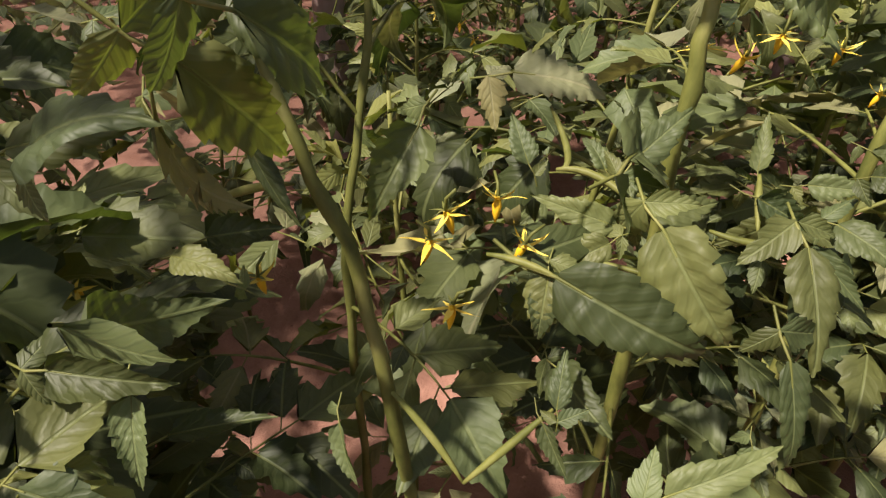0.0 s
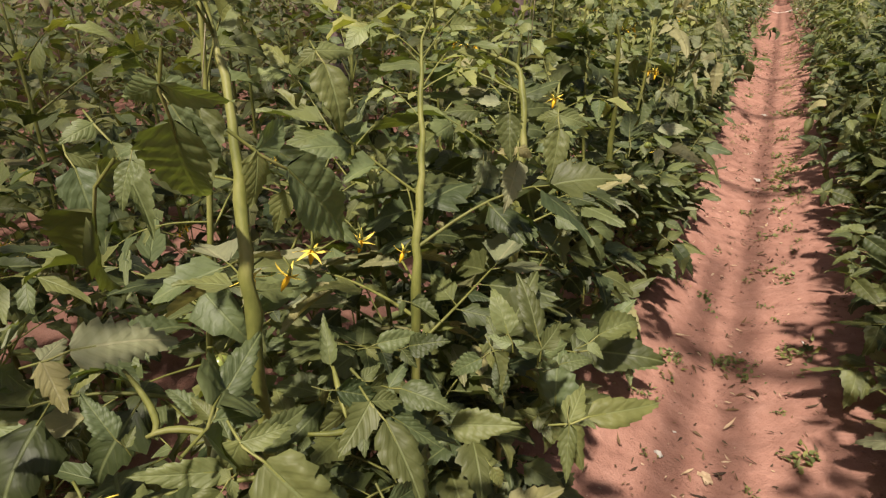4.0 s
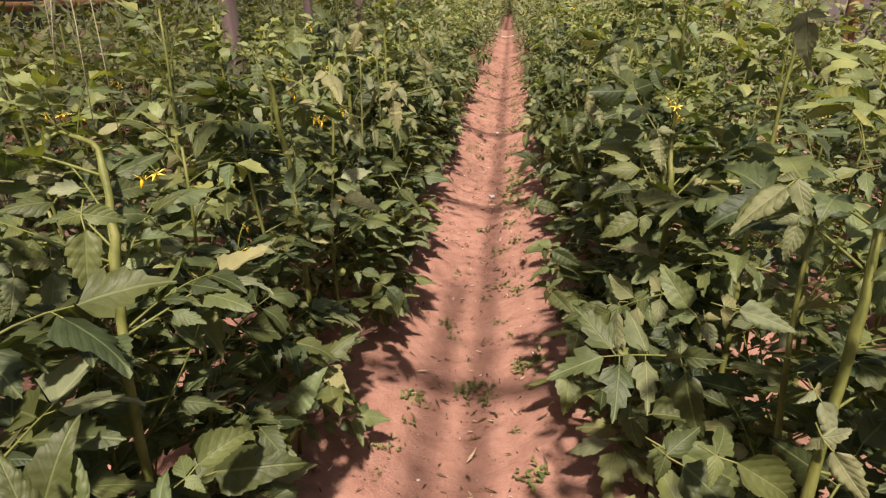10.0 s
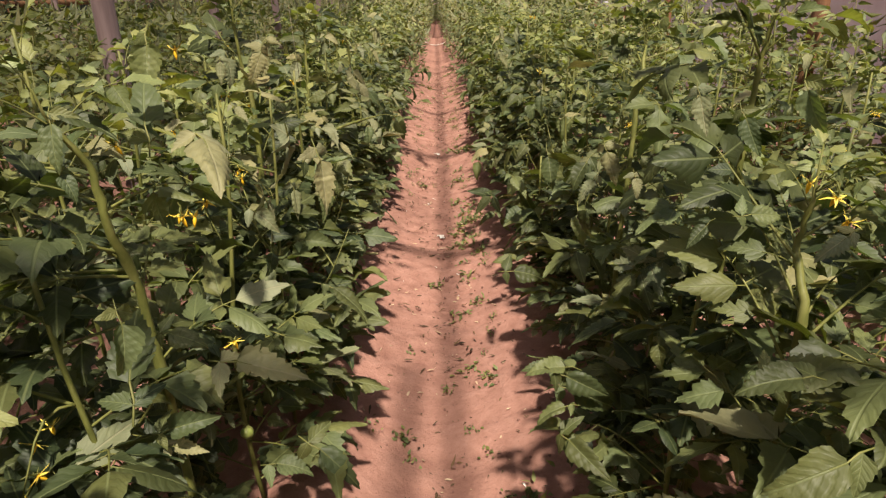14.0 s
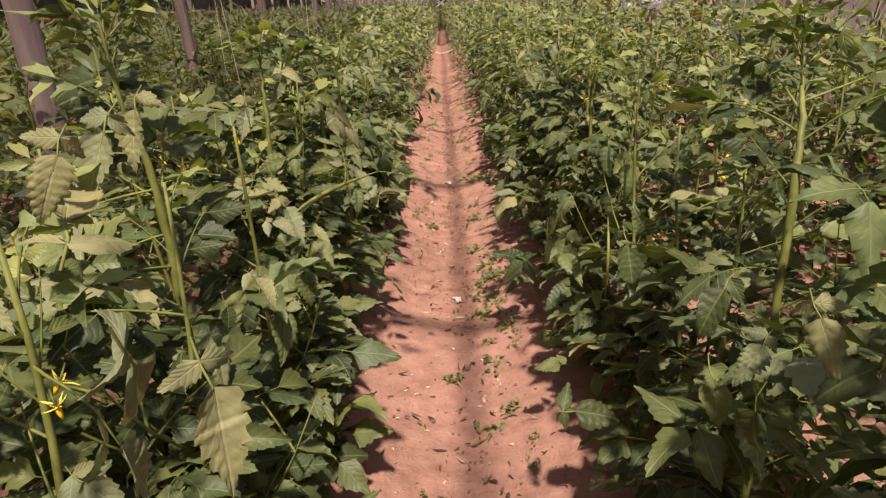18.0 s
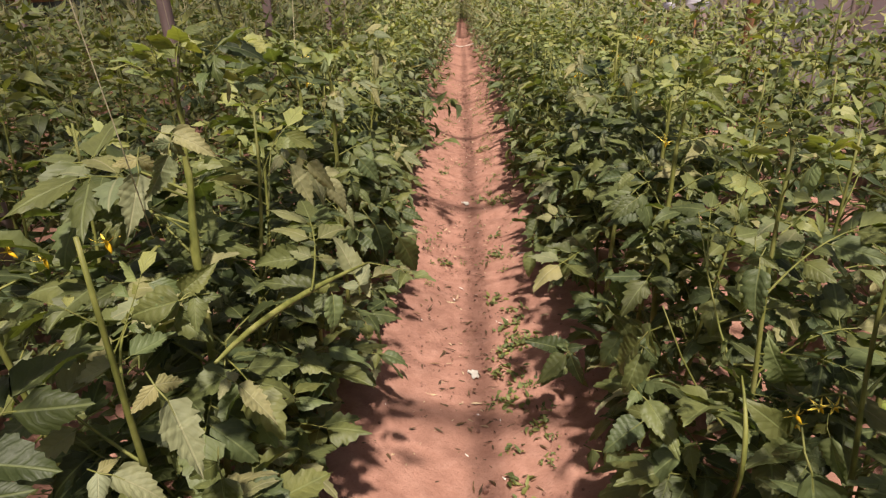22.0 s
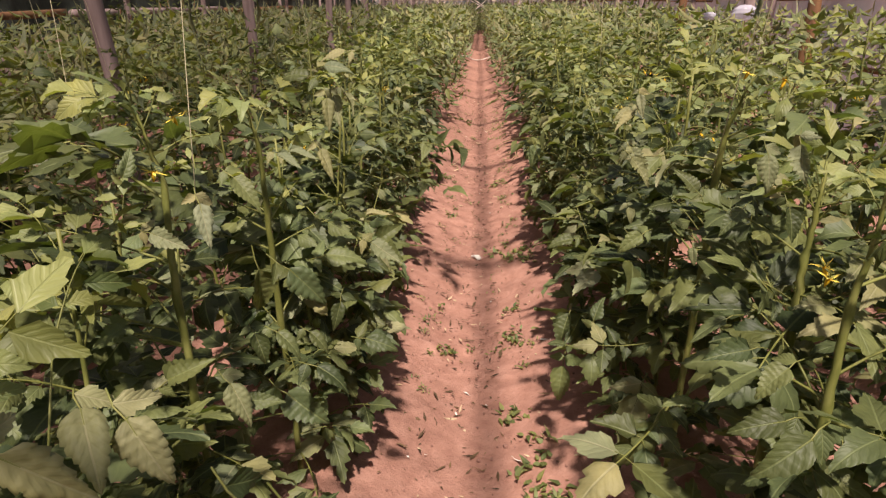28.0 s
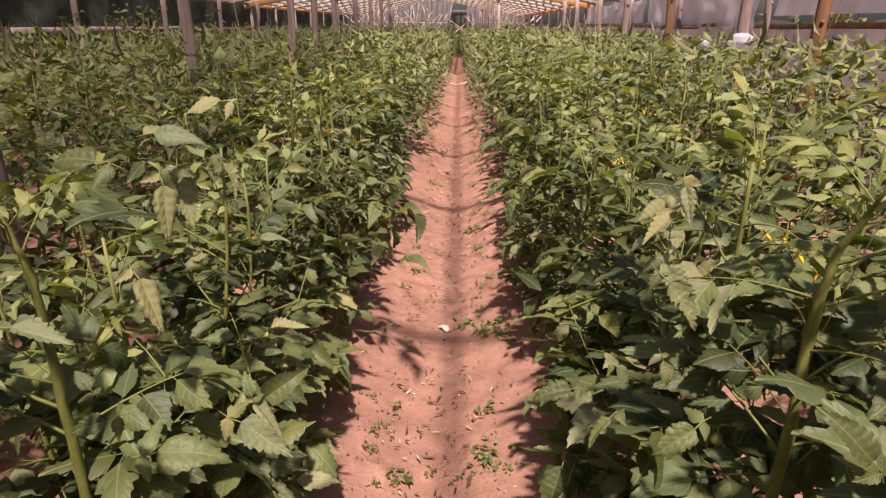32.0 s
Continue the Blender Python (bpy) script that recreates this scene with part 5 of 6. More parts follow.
def lath_roof(side):
    edge = LEFT if side < 0 else RIGHT
    root = tagged(new("lath_roof"), "sloping roof of pale wooden laths over the far beds", "roof", "lath roofs")
    root.location = (edge, FAR0, EAVE)
    rng = random.Random(7 + side)
    slope = math.atan2(TOP - EAVE, RIDGE - edge)

    def local(x, y, up=0.0):
        return Vector((x - edge, y - FAR0, roof_z(x) - EAVE + up))
    g = Geo()
    a, b = local(edge - 0.1 * side * -1, FAR0), local(RIDGE, FAR0)
    mid, d = (a + b) / 2, b - a
    box(g, Matrix.Translation(mid) @ d.to_track_quat("Y", "Z").to_matrix().to_4x4(), 0.05, d.length, 0.16)
    part("barge_board", g.mesh("barge_board", [PLANK]), root, None, "orange sunlit plank on the roof's edge")
    g = Geo()
    d = Vector((0, FAR1 - FAR0, 0))
    box(g, pose(0, (FAR1 - FAR0) / 2, 0.0), 0.10, FAR1 - FAR0, 0.10)
    part("eave_beam", g.mesh("eave_beam", [PLANK]), root)
    lath = Geo()
    box(lath, Matrix.Identity(4), 0.07, FAR1 - FAR0, 0.03)
    lath_me = lath.mesh("lath", [LATH])
    n = 17
    for i in range(n):
        x = edge + (RIDGE - edge) * (i + 0.5) / n
        p = local(x, (FAR0 + FAR1) / 2, 0.05)
        part("lath", lath_me, root, pose(p.x, p.y, p.z, 0, -math.degrees(math.atan(math.tan(slope))) * (1 if side < 0 else 1), rng.uniform(-0.4, 0.4)))
    raf = Geo()
    a, b = local(edge, FAR0), local(RIDGE, FAR0)
    tube(raf, [(a.lerp(b, q / 5) + Vector((0, 0, 0.012 * math.sin(q * 2)))) [:] for q in range(6)], [0.035] * 6, 7)
    raf_me = raf.mesh("rafter", [LATH])
    for i in range(11):
        part("rafter", raf_me, root, pose(0, 0.3 + 1.9 * i, -0.02))
    g = Geo()
    for u in range(9):
        for v in range(30):
            x, y = edge + (RIDGE - edge) * u / 8, FAR0 + (FAR1 - FAR0) * v / 29
            p = local(x, y, 0.10)
            g.v.append(p[:]); g.uv.append((0.2, 0.5))
    for u in range(8):
        for v in range(29):
            g.f.append((u * 30 + v, u * 30 + v + 1, (u + 1) * 30 + v + 1, (u + 1) * 30 + v)); g.m.append(0)
    part("roof_film", g.mesh("roof_film", [MILKY]), root, None, "milky plastic film over the laths")
    pm = Geo()
    tube(pm, [(0, 0, -EAVE - 0.05), (0.01, 0.01, -EAVE / 2), (0, 0, -0.03)], [0.05, 0.048, 0.042], 8)
    pm_me = pm.mesh("post", [WOOD])
    for i in range(9):
        part("post", pm_me, root, pose(0.04 * -side, 0.1 + 2.4 * i, 0))
    for i in range(6):
        x = edge + (RIDGE - edge) * 0.52
        q = Geo()
        tube(q, [(x - edge, 0.2 + 3.4 * i, -EAVE - 0.05), (x - edge, 0.2 + 3.4 * i, roof_z(x) - EAVE)], [0.05, 0.04], 8)
        part("post", q.mesh("post", [WOOD]), root)


lath_roof(-1)
lath_roof(1)


def end_wall(y, name, gap):
    g = Geo()
    nu = 40
    for lo, hi in ((LEFT - 0.3, -gap), (gap, RIGHT)):
        pts = []
        for i in range(nu):
            x = lo + (hi - lo) * i / (nu - 1)
            for j in range(6):
                pts.append((x, y + 0.05 * noise.noise((x * 2, j, 4)), -0.02 + (roof_z(max(LEFT, min(RIGHT, x))) + 0.02) * j / 5))
        g.grid(pts, [(0.2, 0.5)] * len(pts), nu, 6)
    if gap:
        box(g, pose(0, y, 2.15), 2 * gap + 0.1, 0.06, 0.10)
    tagged(new(name, g.mesh(name, [MILKY])), "milky plastic end wall of the greenhouse", "plastic wall", kind="structure")


end_wall(FAR1, "wall_far", 0.45)
end_wall(-4.0, "wall_near", 0.0)
g = Geo()
box(g, pose(0, FAR1 + 0.12, 1.03), 0.88, 0.05, 2.06)
box(g, pose(0, FAR1 + 0.08, 1.0), 0.8, 0.04, 0.12)
tagged(new("door_1", g.mesh("door_1", [NET])), "dark grey plank door in the far end wall", "door", kind="structure")


def bush(x, y, size, seed):
    """A shrub outside: forked twigs and many small leaves."""
    rng = random.Random(seed)
    root = tagged(new("bush"), "bright green leafy bush beside the side wall", "bush", "bushes along the sides")
    root.location = (x, y, 0)
    tw, lf = Geo(), Geo()
    for i in range(9):
        a = rng.uniform(0, 6.28)
        top = Vector((math.cos(a) * size * rng.uniform(0.2, 0.8), math.sin(a) * size * rng.uniform(0.2, 0.8), size * rng.uniform(1.2, 2.2)))
        tube(tw, [(0, 0, -0.03), (top * 0.5 + Vector((0, 0, 0.1)))[:], top[:]], [0.03, 0.018, 0.006], 5)
        for k in range(70):
            p = top * rng.uniform(0.35, 1.05) + Vector((rng.gauss(0, 0.16), rng.gauss(0, 0.16), rng.gauss(0, 0.16))) * size
            leaflet(lf, pose(p.x, p.y, p.z, rng.uniform(-60, 40), rng.uniform(-40, 40), rng.uniform(0, 360)), rng.uniform(0.08, 0.15), 0.06, rng, 4, 3, 0.2, 0.5, 1, 0.0)
    part("stem", tw.mesh("stem", [BARK]), root)
    part("crown", lf.mesh("crown", [LEAF]), root)


for i, (x, y, s) in enumerate(((-5.2, 14.7, 0.78), (-5.2, 12.1, 0.72), (-5.2, 9.3, 0.74), (-5.25, 17.2, 0.7), (-8.2, 21, 1.3), (-7.4, 25, 1.1), (-7.8, 9, 1.0), (5.4, 14, 0.9), (5.8, 19, 1.0))):
    bush(x, y, s, 700 + i)

# ---- plants ----
for i, knots in enumerate(STEMS):
    tomato_plant(knots[0][0], knots[0][1], knots[-1][2], 500 + i, (0, 0), 0.2, 1.0, knots)
# each bed carries two staggered lines of plants: (x, first y, last y, mean step, height, leafiness)
LINES = ((-0.52, -1.9, 7.9, 0.30, 0.98, 1.0), (0.55, -1.9, 7.9, 0.30, 0.97, 1.0), (-0.83, -1.3, 7.6, 0.40, 1.00, 0.95), (0.84, -1.0, 7.6, 0.40, 1.00, 0.95),
         (-1.56, -1.0, 7.6, 0.40, 1.02, 0.9), (1.52, -0.4, 7.6, 0.40, 1.02, 0.9))
seed = 1000
for x0, y, last, step, tall, leafy in LINES:
    rr = random.Random(int(x0 * 100))
    while y < last:
        seed += 1
        # plants out of view before the start: height and leaves added for shade
        height = tall + rr.uniform(-0.10, 0.12) + (0.36 if x0 == -0.52 and -0.95 < y < -0.15 else 0.0)
        height += 0.26 if x0 == -0.83 and 0.5 < y < 3.02 else (0.16 if x0 == -1.56 and 0.5 < y < 3.2 else 0.0)
        if not any(abs(k[0][1] - y) < 0.13 and k[0][0] * x0 > 0 for k in STEMS) or abs(x0) > 0.7:
            tomato_plant(x0 + rr.uniform(-0.06, 0.06), y, height, seed, (rr.uniform(-0.05, 0.07) * (1 if x0 < 0 else -1), rr.uniform(-0.08, 0.08)), 0.2 if abs(x0) < 0.7 else 0.3, leafy * (1.4 if x0 == -0.52 and -0.95 < y < -0.15 else 1.0))
        y += step * rr.uniform(0.86, 1.14)
# taller plants that crowd together behind the start, most added to shade it
for i, (x, y) in enumerate(((-0.80, -0.34), (-0.90, -0.66), (-1.42, -0.34), (-0.68, -0.24), (-1.34, 0.50))):
    tomato_plant(x, y, (1.34, 1.40, 1.20, 1.22, 1.05)[i], 1600 + i, (0.02, 0.03), 0.1, 1.5)

fill_out()


def foliage_variant(rng, lod):
    """Foliage and stem meshes of one middle-distance plant."""
    height = rng.uniform(0.92, 1.08)
    pts = stem_curve(rng, height, (rng.uniform(-0.05, 0.05), rng.uniform(-0.06, 0.06)))
    st, fo = Geo(), Geo()
    tube(st, [p[:] for p in pts], [0.009 * (1 - 0.06 * i) for i in range(10)], 5)
    az = 0
    for i in range(19):
        s = 0.10 + 0.90 * i / 19
        p, _ = along(pts, s)
        az += 137 + rng.uniform(-30, 30)
        top = s > 0.82
        # upper leaves get the lighter young colour, partly to brighten distant plants
        compound_leaf(fo, leaf_pose(p, az, rng.uniform(20, 60) if top else rng.uniform(-20, 28), 1.0), rng, rng.uniform(0.17, 0.23) if top else rng.uniform(0.27, 0.38),
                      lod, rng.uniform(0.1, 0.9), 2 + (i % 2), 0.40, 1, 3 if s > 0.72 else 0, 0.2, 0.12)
    return st.mesh("stem", [STEM]), fo.mesh("foliage", LEAF_MATS)


vr = random.Random(5)
VARIANTS = [foliage_variant(vr, 0) for _ in range(7)]
MIDDLE = []
for i, (st, fo) in enumerate(VARIANTS):
    root = tagged(new("tomato_plant"), "green leafy tomato plant standing in a dense row", "tomato plant", "rows of tomato plants")
    part("stem", st, root)
    part("foliage", fo, root)
    MIDDLE.append(root)
count = 0
rr = random.Random(77)
for x0, y0, y1 in ((-0.60, 8.0, 11.0), (0.62, 8.0, 11.0), (-0.86, 7.9, 10.5), (0.88, 7.9, 10.5), (-1.56, 7.8, 10.0), (1.52, 7.8, 10.0), (-1.88, 0.2, 8.0), (1.86, 0.6, 8.0), (-2.70, 0.6, 7.0), (2.70, 1.4, 7.0)):
    y = y0
    while y < y1:
        m = pose(x0 + rr.uniform(-0.06, 0.06), y, ground_z(x0, y) - 0.01, rr.uniform(-4, 4), rr.uniform(-4, 4), rr.uniform(0, 360)) @ Matrix.Scale(rr.uniform(0.92, 1.12) * (1.03 if 1.5 < x0 < 2.5 else 1.0), 4)
        if count < len(MIDDLE):
            MIDDLE[count].matrix_basis = m
        else:
            ob = copy_thing(MIDDLE[count % len(MIDDLE)], m)
            ob.scale = m.to_scale()
        count += 1
        y += rr.uniform(0.30, 0.37)


def far_rows():
    """The far beds: leaves of many plants, too many to count, in one mesh."""
    rng = np.random.default_rng(21)
    spots = []
    rows = [(-0.57, 11.0), (0.59, 11.0), (-0.90, 10.5), (0.92, 10.5), (-1.56, 10.0), (1.52, 10.0), (-1.90, 8.0), (1.88, 8.0), (-2.70, 7.0), (2.74, 7.0), (-3.04, -0.5), (3.02, 2.0), (-3.85, -1.0), (-4.2, 0.0), (-5.0, -1.5)]
    for x0, start in rows:
        for y in np.arange(start, 41.5, 0.36):
            lean = np.sign(x0) * min(0.08, 0.004 * (y - 10.0)) if abs(x0) < 0.7 else 0.0
            spots.append((x0 - lean + rng.uniform(-0.07, 0.07), y, 1.19 * rng.uniform(0.9, 1.1)))
    for y in np.arange(34.0, 41.5, 0.5):
        for x0 in (-0.28, 0.02, 0.30):
            spots.append((x0 + rng.uniform(-0.08, 0.08), y, (0.60 + 0.06 * (y - 34.0)) * rng.uniform(0.8, 1.2)))
    spots = np.array(spots)
    per = 84
    n = len(spots) * per
    c = np.repeat(spots, per, axis=0)
    h = rng.uniform(0.08, 1.0, n) ** 0.75
    a = rng.uniform(0, 2 * np.pi, n)
    r = rng.uniform(0.02, 0.42, n) * (1.1 - 0.35 * h ** 3)
    r = np.where(np.abs(c[:, 0]) < 0.7, np.minimum(r, 0.28), r)
    p = np.stack([c[:, 0] + r * np.cos(a), c[:, 1] + r * np.sin(a), c[:, 2] * h + 0.04], 1)
    size = rng.uniform(0.08, 0.145, n)
    half = (rng.uniform(0.12, 0.28, n) * size)[:, None]
    el = rng.uniform(-1.2, 0.7, n)
    stalk = rng.random(n) < 0.13
    size = np.where(stalk, rng.uniform(0.12, 0.26, n), size)
    half = np.where(stalk[:, None], 0.004, half)
    el = np.where(stalk, rng.uniform(0.2, 1.4, n), el)
    b = a + rng.uniform(-1.2, 1.2, n)
    fwd = np.stack([np.cos(b) * np.cos(el), np.sin(b) * np.cos(el), np.sin(el)], 1)
    side = np.stack([-np.sin(b), np.cos(b), rng.uniform(-0.9, 0.9, n)], 1)
    side /= np.linalg.norm(side, axis=1)[:, None]
    nrm = np.cross(side, fwd)
    s = size[:, None]
    quad = [p, p + fwd * s * 0.4 - side * half + nrm * s * 0.16, p + fwd * s * 0.5, p + fwd * s * 0.4 + side * half + nrm * s * 0.16, p + fwd * s - nrm * s * 0.12]
    v = np.stack(quad, 1).reshape(-1, 3)
    k = np.arange(n)[:, None] * 5
    tri = np.concatenate([k + np.array([[0, 2, 1]]), k + np.array([[0, 3, 2]]), k + np.array([[1, 2, 4]]), k + np.array([[2, 3, 4]])], 0)
    me = bpy.data.meshes.new("far_rows")
    me.vertices.add(len(v)); me.vertices.foreach_set("co", v.ravel().astype(np.float32))
    me.loops.add(tri.size); me.loops.foreach_set("vertex_index", tri.ravel().astype(np.int32))
    me.polygons.add(len(tri)); me.polygons.foreach_set("loop_start", np.arange(0, tri.size, 3, dtype=np.int32))
    lay = me.uv_layers.new(name="UVMap")
    uv5 = np.array([(0.5, 0), (0.1, 0.45), (0.5, 0.5), (0.9, 0.45), (0.5, 1)], np.float32)
    lay.data.foreach_set("uv", uv5[tri.ravel() % 5].ravel())
    me.update(calc_edges=True)
    me.materials.append(LEAF)
    me.materials.append(PALE)
    me.materials.append(YOUNG_LIT)
    # pale and light young leaves are mixed in as painted glints
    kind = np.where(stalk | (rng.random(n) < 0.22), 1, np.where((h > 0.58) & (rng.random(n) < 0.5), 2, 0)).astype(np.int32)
    me.polygons.foreach_set("material_index", np.tile(kind, 4))
    tagged(new("tomato_rows", me), "dense far rows of green tomato plants", "tomato plants", kind="stuff")


far_rows()

# ---- strings that hold the plants up ----
WIRE_Z = 2.05
for i, x in enumerate((-0.56, 0.62, -1.1, 1.2)):
    g = Geo()
    tube(g, [(0, -4 + 2.6 * k, 0.02 * math.sin(k * 1.3)) for k in range(11)], [0.0018] * 11, 5)
    ob = new("support_wire", g.mesh("support_wire", [WIRE]))
    ob.location = (x, 0, WIRE_Z)
    tagged(ob, "thin grey wire strung along the row under the roof", "wire", "wires over the rows")


def string(x, y, z, wx, wy, seed):
    rng = random.Random(seed)
    g = Geo()
    a, b = Vector((0, 0, 0)), Vector((wx - x, wy - y, WIRE_Z - z))
    tube(g, [(a.lerp(b, q / 6) + Vector((rng.uniform(-0.004, 0.004), rng.uniform(-0.004, 0.004), 0)))[:] for q in range(7)], [0.0009] * 7, 4)
    ob = new("support_string", g.mesh("support_string", [TWINE]))
    ob.location = (x, y, z)
    tagged(ob, "pale twine tied to a plant and hung from a wire", "string", "strings over the rows")


for i, (x, y, z, slope) in enumerate(((-0.50, 3.32, 1.05, -0.26), (0.60, 4.80, 1.12, -0.26), (0.50, 4.66, 1.02, -0.35), (0.95, 5.72, 1.11, -0.5), (-0.60, 1.23, 1.25, 0.15), (-0.50, 1.15, 1.19, 0.08),
                                      (-0.80, 3.95, 1.18, -0.5), (-0.90, 3.58, 1.25, -0.05), (-0.90, 0.316, 1.15, 0.05), (-0.75, 0.606, 1.14, 0.25), (-0.70, 1.355, 1.22, 0.27), (-0.55, 1.28, 1.15, 0.02))):
    string(x, y, z, x, y + slope * (WIRE_Z - z), 900 + i)
srng = random.Random(15)
for i in range(22):
    x = srng.choice((-1.1, -0.6, -1.7, 0.62, 1.2, 1.7))
    y = 4.6 + 0.4 * i + srng.uniform(-0.1, 0.1)
    string(x + srng.uniform(-0.05, 0.05), y, 1.02 + srng.uniform(-0.05, 0.1), x, y + srng.uniform(-0.3, 0.3), 930 + i)

# ---- litter and weeds on the path ----
def litter():
    rng = random.Random(31)
    clods, straw = Geo(), Geo()
    for i in range(1300):
        x, y = rng.gauss(0, 0.22), rng.uniform(0.3, 13)
        r = rng.uniform(0.002, 0.006) * (2.0 if rng.random() < 0.06 else 1)
        if abs(x) > 0.3:
            r *= 1.5
        m = pose(x, y, ground_z(x, y) + 0.2 * r, rng.uniform(0, 360), rng.uniform(0, 360), 0)
        pts = []
        for a in (-0.9, -0.35, 0.35, 0.9):
            for k in range(6):
                b = 1.047 * k
                q = r * rng.uniform(0.75, 1.2)
                pts.append((m @ Vector((q * math.cos(a) * math.cos(b), q * math.cos(a) * math.sin(b), q * 0.8 * math.sin(a))))[:])
        k0 = len(clods.v)
        clods.grid(pts, [(0.2, 0.5)] * 24, 4, 6, 0, True)
        clods.f.append(tuple(k0 + q for q in range(6))[::-1]); clods.m.append(0)
        clods.f.append(tuple(k0 + 18 + q for q in range(6))); clods.m.append(0)
    tagged(new("soil_clods", clods.mesh("soil_clods", [CLOD], False)), "small crumbs and clods of red soil", "clods", kind="stuff")
    for i in range(2900):
        x, y = rng.gauss(0, 0.19), rng.uniform(0.3, 13)
        m = pose(x, y, ground_z(x, y) + 0.006, rng.uniform(-14, 14), rng.uniform(-20, 20), rng.uniform(0, 360))
        kind = rng.random()
        big = rng.random() ** 3
        leaflet(straw, m, 0.012 + 0.050 * big, rng.uniform(0.0025, 0.006) + 0.008 * big, rng, 4, 3, 0.3, rng.uniform(-0.9, 1.2), 1, 0.0, 2 if kind < 0.02 else (1 if kind < 0.22 else 0))
    tagged(new("leaf_litter", straw.mesh("leaf_litter", [DRY, STRAW, SCRAP])), "shrivelled brown leaf bits strewn on the path", "leaf litter", kind="stuff")


litter()


def weeds():
    rng = random.Random(32)
    g = Geo()
    tufts = [(-0.03, 3.87, 1.5), (0.13, 3.91, 1.7), (0.09, 4.37, 1.3), (0.17, 3.62, 1.2), (-0.17, 5.94, 1.2), (-0.03, 5.66, 1.1), (0.14, 5.75, 1.3), (-0.02, 2.25, 1.5), (0.06, 2.2, 1.3), (-0.10, 2.6, 1.0), (0.10, 2.75, 1.0), (-0.22, 1.9, 0.9), (0.02, 3.0, 0.8), (0.18, 4.86, 2.2), (0.19, 4.72, 1.8), (0.14, 4.36, 1.8), (0.21, 4.19, 1.5), (0.13, 5.15, 1.8), (0.22, 5.0, 2.0), (0.10, 3.1, 1.4), (-0.13, 2.7, 1.3), (0.02, 2.28, 1.4)]
    for i in range(190):
        tufts.append((rng.choice((-1, 1, 1)) * abs(rng.gauss(0.21, 0.06)), rng.uniform(0.8, 14.0), rng.uniform(0.5, 1.0) + 1.2 * rng.random() ** 3))
    tufts = [q for q in tufts if not (q[0] < -0.1 and 3.3 < q[1] < 5.2)]
    for x, y, s in tufts:
        for k in range(rng.randint(8, 24) + int(6 * (s > 1.3))):
            px, py = x + rng.gauss(0, 0.016) * s, y + rng.gauss(0, 0.016) * s
            m = pose(px, py, ground_z(px, py) + rng.uniform(0.0, 0.02), rng.uniform(-5, 60), rng.uniform(-20, 20), rng.uniform(0, 360))
            leaflet(g, m, rng.uniform(0.010, 0.024) * s, rng.uniform(0.006, 0.012) * s, rng, 5, 3, 0.3, rng.uniform(0, 0.9), 1, 0.0)
    tagged(new("weeds", g.mesh("weeds", [YOUNG_LIT])), "tiny green weed seedlings along the trodden path", "weeds", kind="stuff")


weeds()


def scrap(name, x, y, size, mat, label, seed):
    rng = random.Random(seed)
    g = Geo()
    n = 6
    top = [(size * (i / (n - 1) - 0.5) * (1 + 0.2 * math.sin(j * 2)), size * 0.6 * (j / (n - 1) - 0.5) + 0.1 * size * math.sin(i), 0.07 * size * (1 + rng.uniform(-1, 1) * 0.6 + 0.6 * math.sin(i * 1.3 + j))) for i in range(n) for j in range(n)]
    g.grid(top, [(0.2, 0.5)] * 36, n, n)
    g.grid([(a, b, c - 0.004) for a, b, c in top][::-1], [(0.2, 0.5)] * 36, n, n)
    ob = new(name, g.mesh(name, [mat]))
    ob.matrix_basis = pose(x, y, ground_z(x, y) + 0.004, 0, 0, rng.uniform(0, 360))
    tagged(ob, label, "scrap")


scrap("paper_scrap", 0.012, 4.57, 0.05, SCRAP, "crumpled whitish scrap lying on the path", 1)
scrap("paper_scrap", 0.0, 6.70, 0.06, SCRAP, "crumpled whitish scrap lying on the path", 2)
scrap("leaf_scrap", -0.02, 1.62, 0.045, STRAW, "flat dry beige husk lying on the path", 3)
scrap("paper_scrap", -0.16, 1.62, 0.025, SCRAP, "small whitish scrap lying on the path", 4)


# ---- string laid across the path ----
def cross_string():
    g = Geo()
    tube(g, [(-0.75 + 0.1 * k, 0.02 * math.sin(k), ground_z(-0.75 + 0.1 * k, 19.5) - ground_z(0, 19.5) + 0.03 + 0.006 * math.sin(k * 1.7)) for k in range(16)], [0.009] * 16, 5)
    ob = new("string", g.mesh("string", [SCRAP]))
    ob.location = (0, 19.5, ground_z(0, 19.5) + 0.02)
    tagged(ob, "pale cord laid across the soil path", "cord")


cross_string()


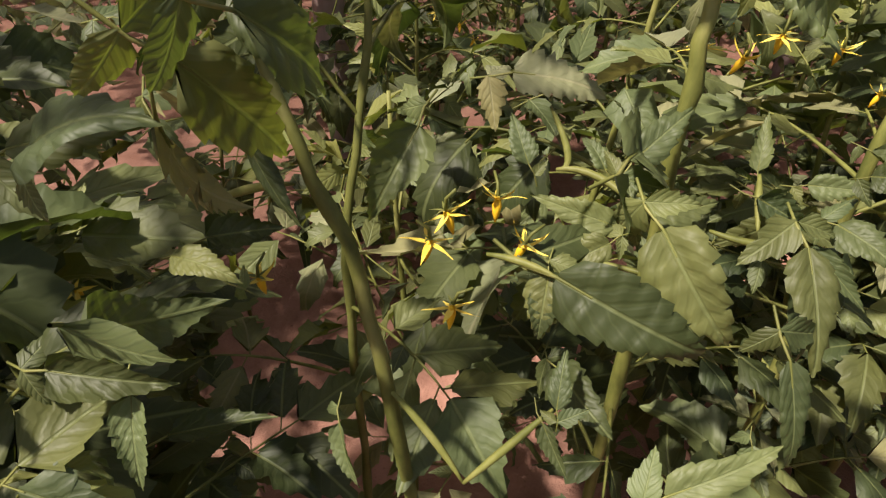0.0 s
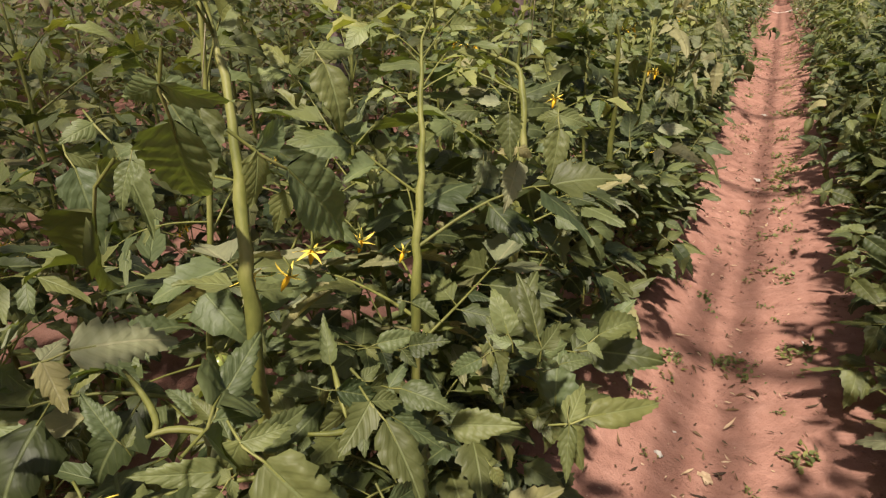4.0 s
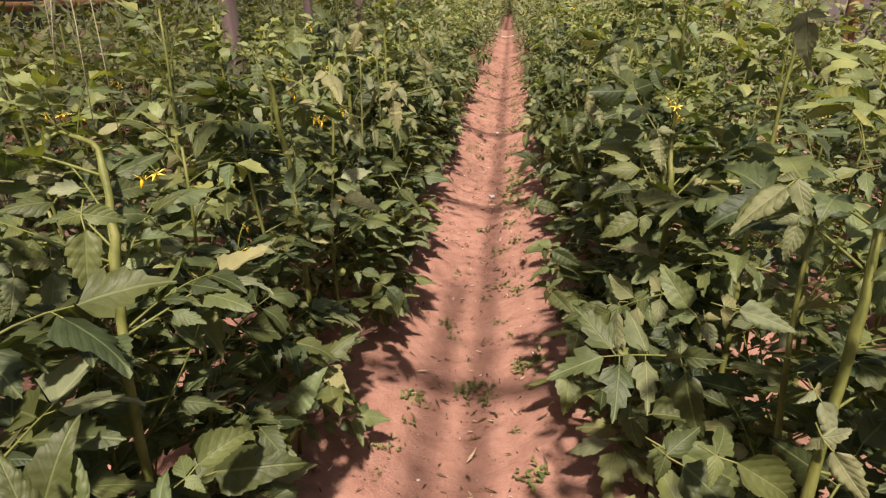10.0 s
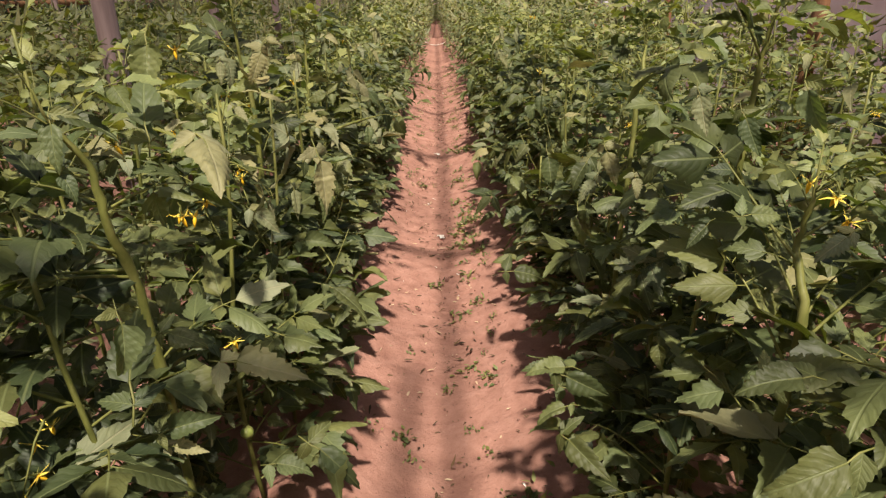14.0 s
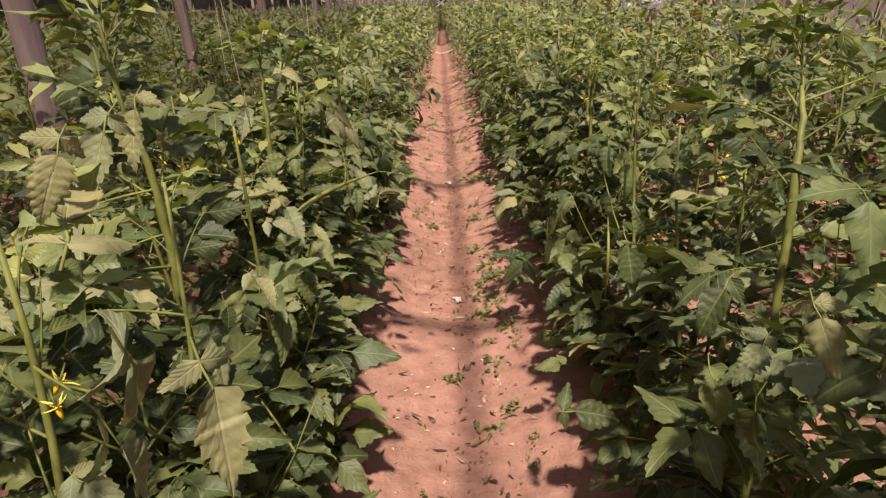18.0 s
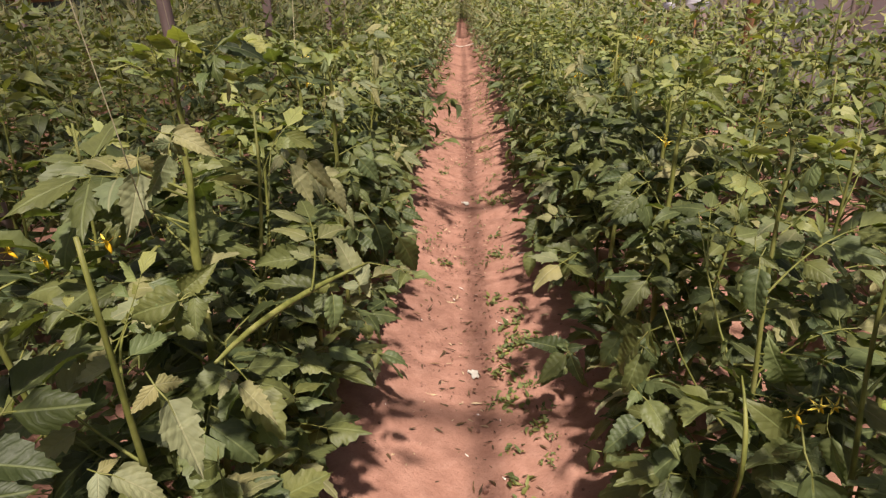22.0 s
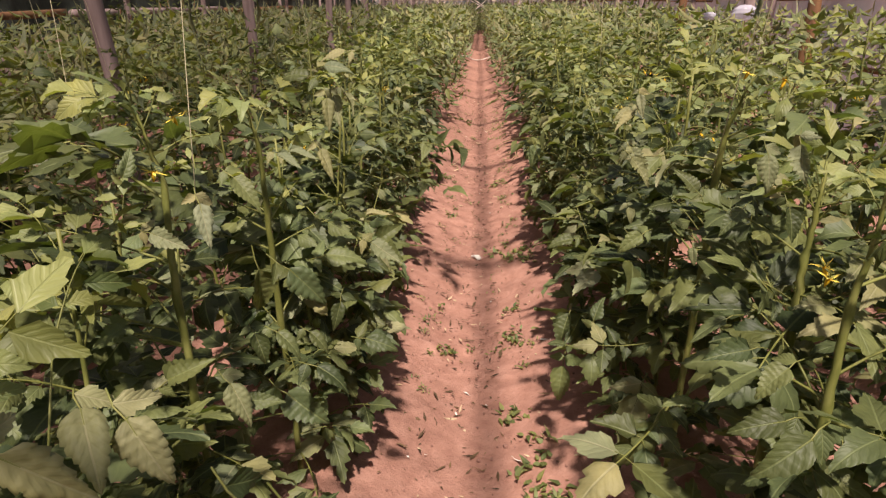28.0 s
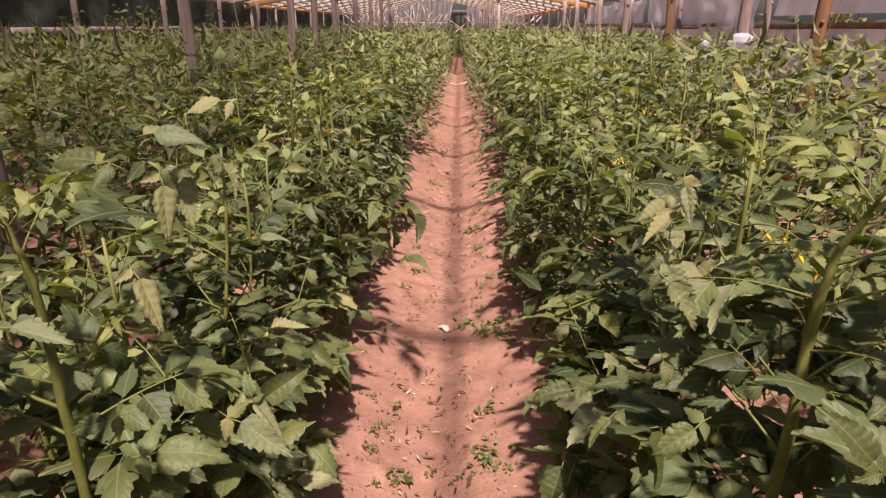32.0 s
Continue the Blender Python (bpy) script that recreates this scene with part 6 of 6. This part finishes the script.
# ---- stick fence before the far wall ----
def stick_fence(x0, x1, y, count, seed, label):
    rng = random.Random(seed)
    root = tagged(new("stick_fence"), label, "stick fence", "stick fences")
    root.location = (x0, y, 0)
    sticks = []
    for _ in range(5):
        g = Geo()
        tube(g, [(0, 0, 0), (rng.uniform(-0.03, 0.03), 0.02, 0.8), (rng.uniform(-0.05, 0.05), 0, 1.6)], [0.028, 0.024, 0.016], 6)
        sticks.append(g.mesh("stick", [LATH]))
    for i in range(count):
        part("stick", rng.choice(sticks), root, pose((x1 - x0) * rng.random(), rng.uniform(-0.25, 0.25), rng.uniform(0.45, 1.0), rng.uniform(-10, 10), rng.choice((-1, 1)) * rng.uniform(5, 75), 0))
    for z in (0.9, 1.5):
        g = Geo()
        tube(g, [((x1 - x0) * k / 6, 0.03 * math.sin(k * 2), z + 0.02 * math.sin(k)) for k in range(7)], [0.03] * 7, 6)
        part("rail", g.mesh("rail", [LATH]), root)
    g = Geo()
    tube(g, [(0, 0, -0.05), (0.01, 0, 0.9), (0, 0, 1.9)], [0.05, 0.047, 0.04], 8)
    me = g.mesh("post", [WOOD])
    for k in range(4):
        part("post", me, root, pose((x1 - x0) * k / 3, 0, 0))


stick_fence(-4.6, -0.6, 36.0, 70, 61, "tangled fence of pale leaning sticks at the far end")
stick_fence(0.6, 3.2, 37.5, 36, 62, "low fence of pale leaning sticks at the far end")


# ---- crumpled plastic caught on a stake ----
def plastic_bundle(x, y, z, size, seed):
    root = tagged(new("plastic_bundle"), "crumpled white plastic bundle caught on a stake", "plastic bundle")
    root.location = (x, y, ground_z(x, y))
    g = Geo()
    pts = []
    nu, nv = 16, 22
    for i in range(nu):
        a = math.pi * (i / (nu - 1) - 0.5)
        for j in range(nv):
            b = 2 * math.pi * j / nv
            d = Vector((math.cos(a) * math.cos(b), math.cos(a) * math.sin(b), math.sin(a)))
            r = size * (1 + 0.30 * noise.noise(d * 2.2 + Vector((seed, 0, 0))) + 0.16 * noise.noise(d * 6))
            pts.append((d.x * r * 1.3, d.y * r, z + d.z * r * 0.75))
    g.grid(pts, [(0.2, 0.5)] * len(pts), nu, nv, 0, True)
    part("sheet", g.mesh("sheet", [WHITE_SHEET]), root, None, "crumpled whitish plastic sheet")
    g = Geo()
    tube(g, [(0, 0, -0.04), (0.01, 0, z * 0.5), (0, 0, z + 0.02)], [0.014, 0.013, 0.011], 7)
    part("stake", g.mesh("stake", [BARK]), root)


plastic_bundle(2.42, 9.55, 1.13, 0.085, 3)
plastic_bundle(2.30, 10.1, 1.09, 0.05, 5)
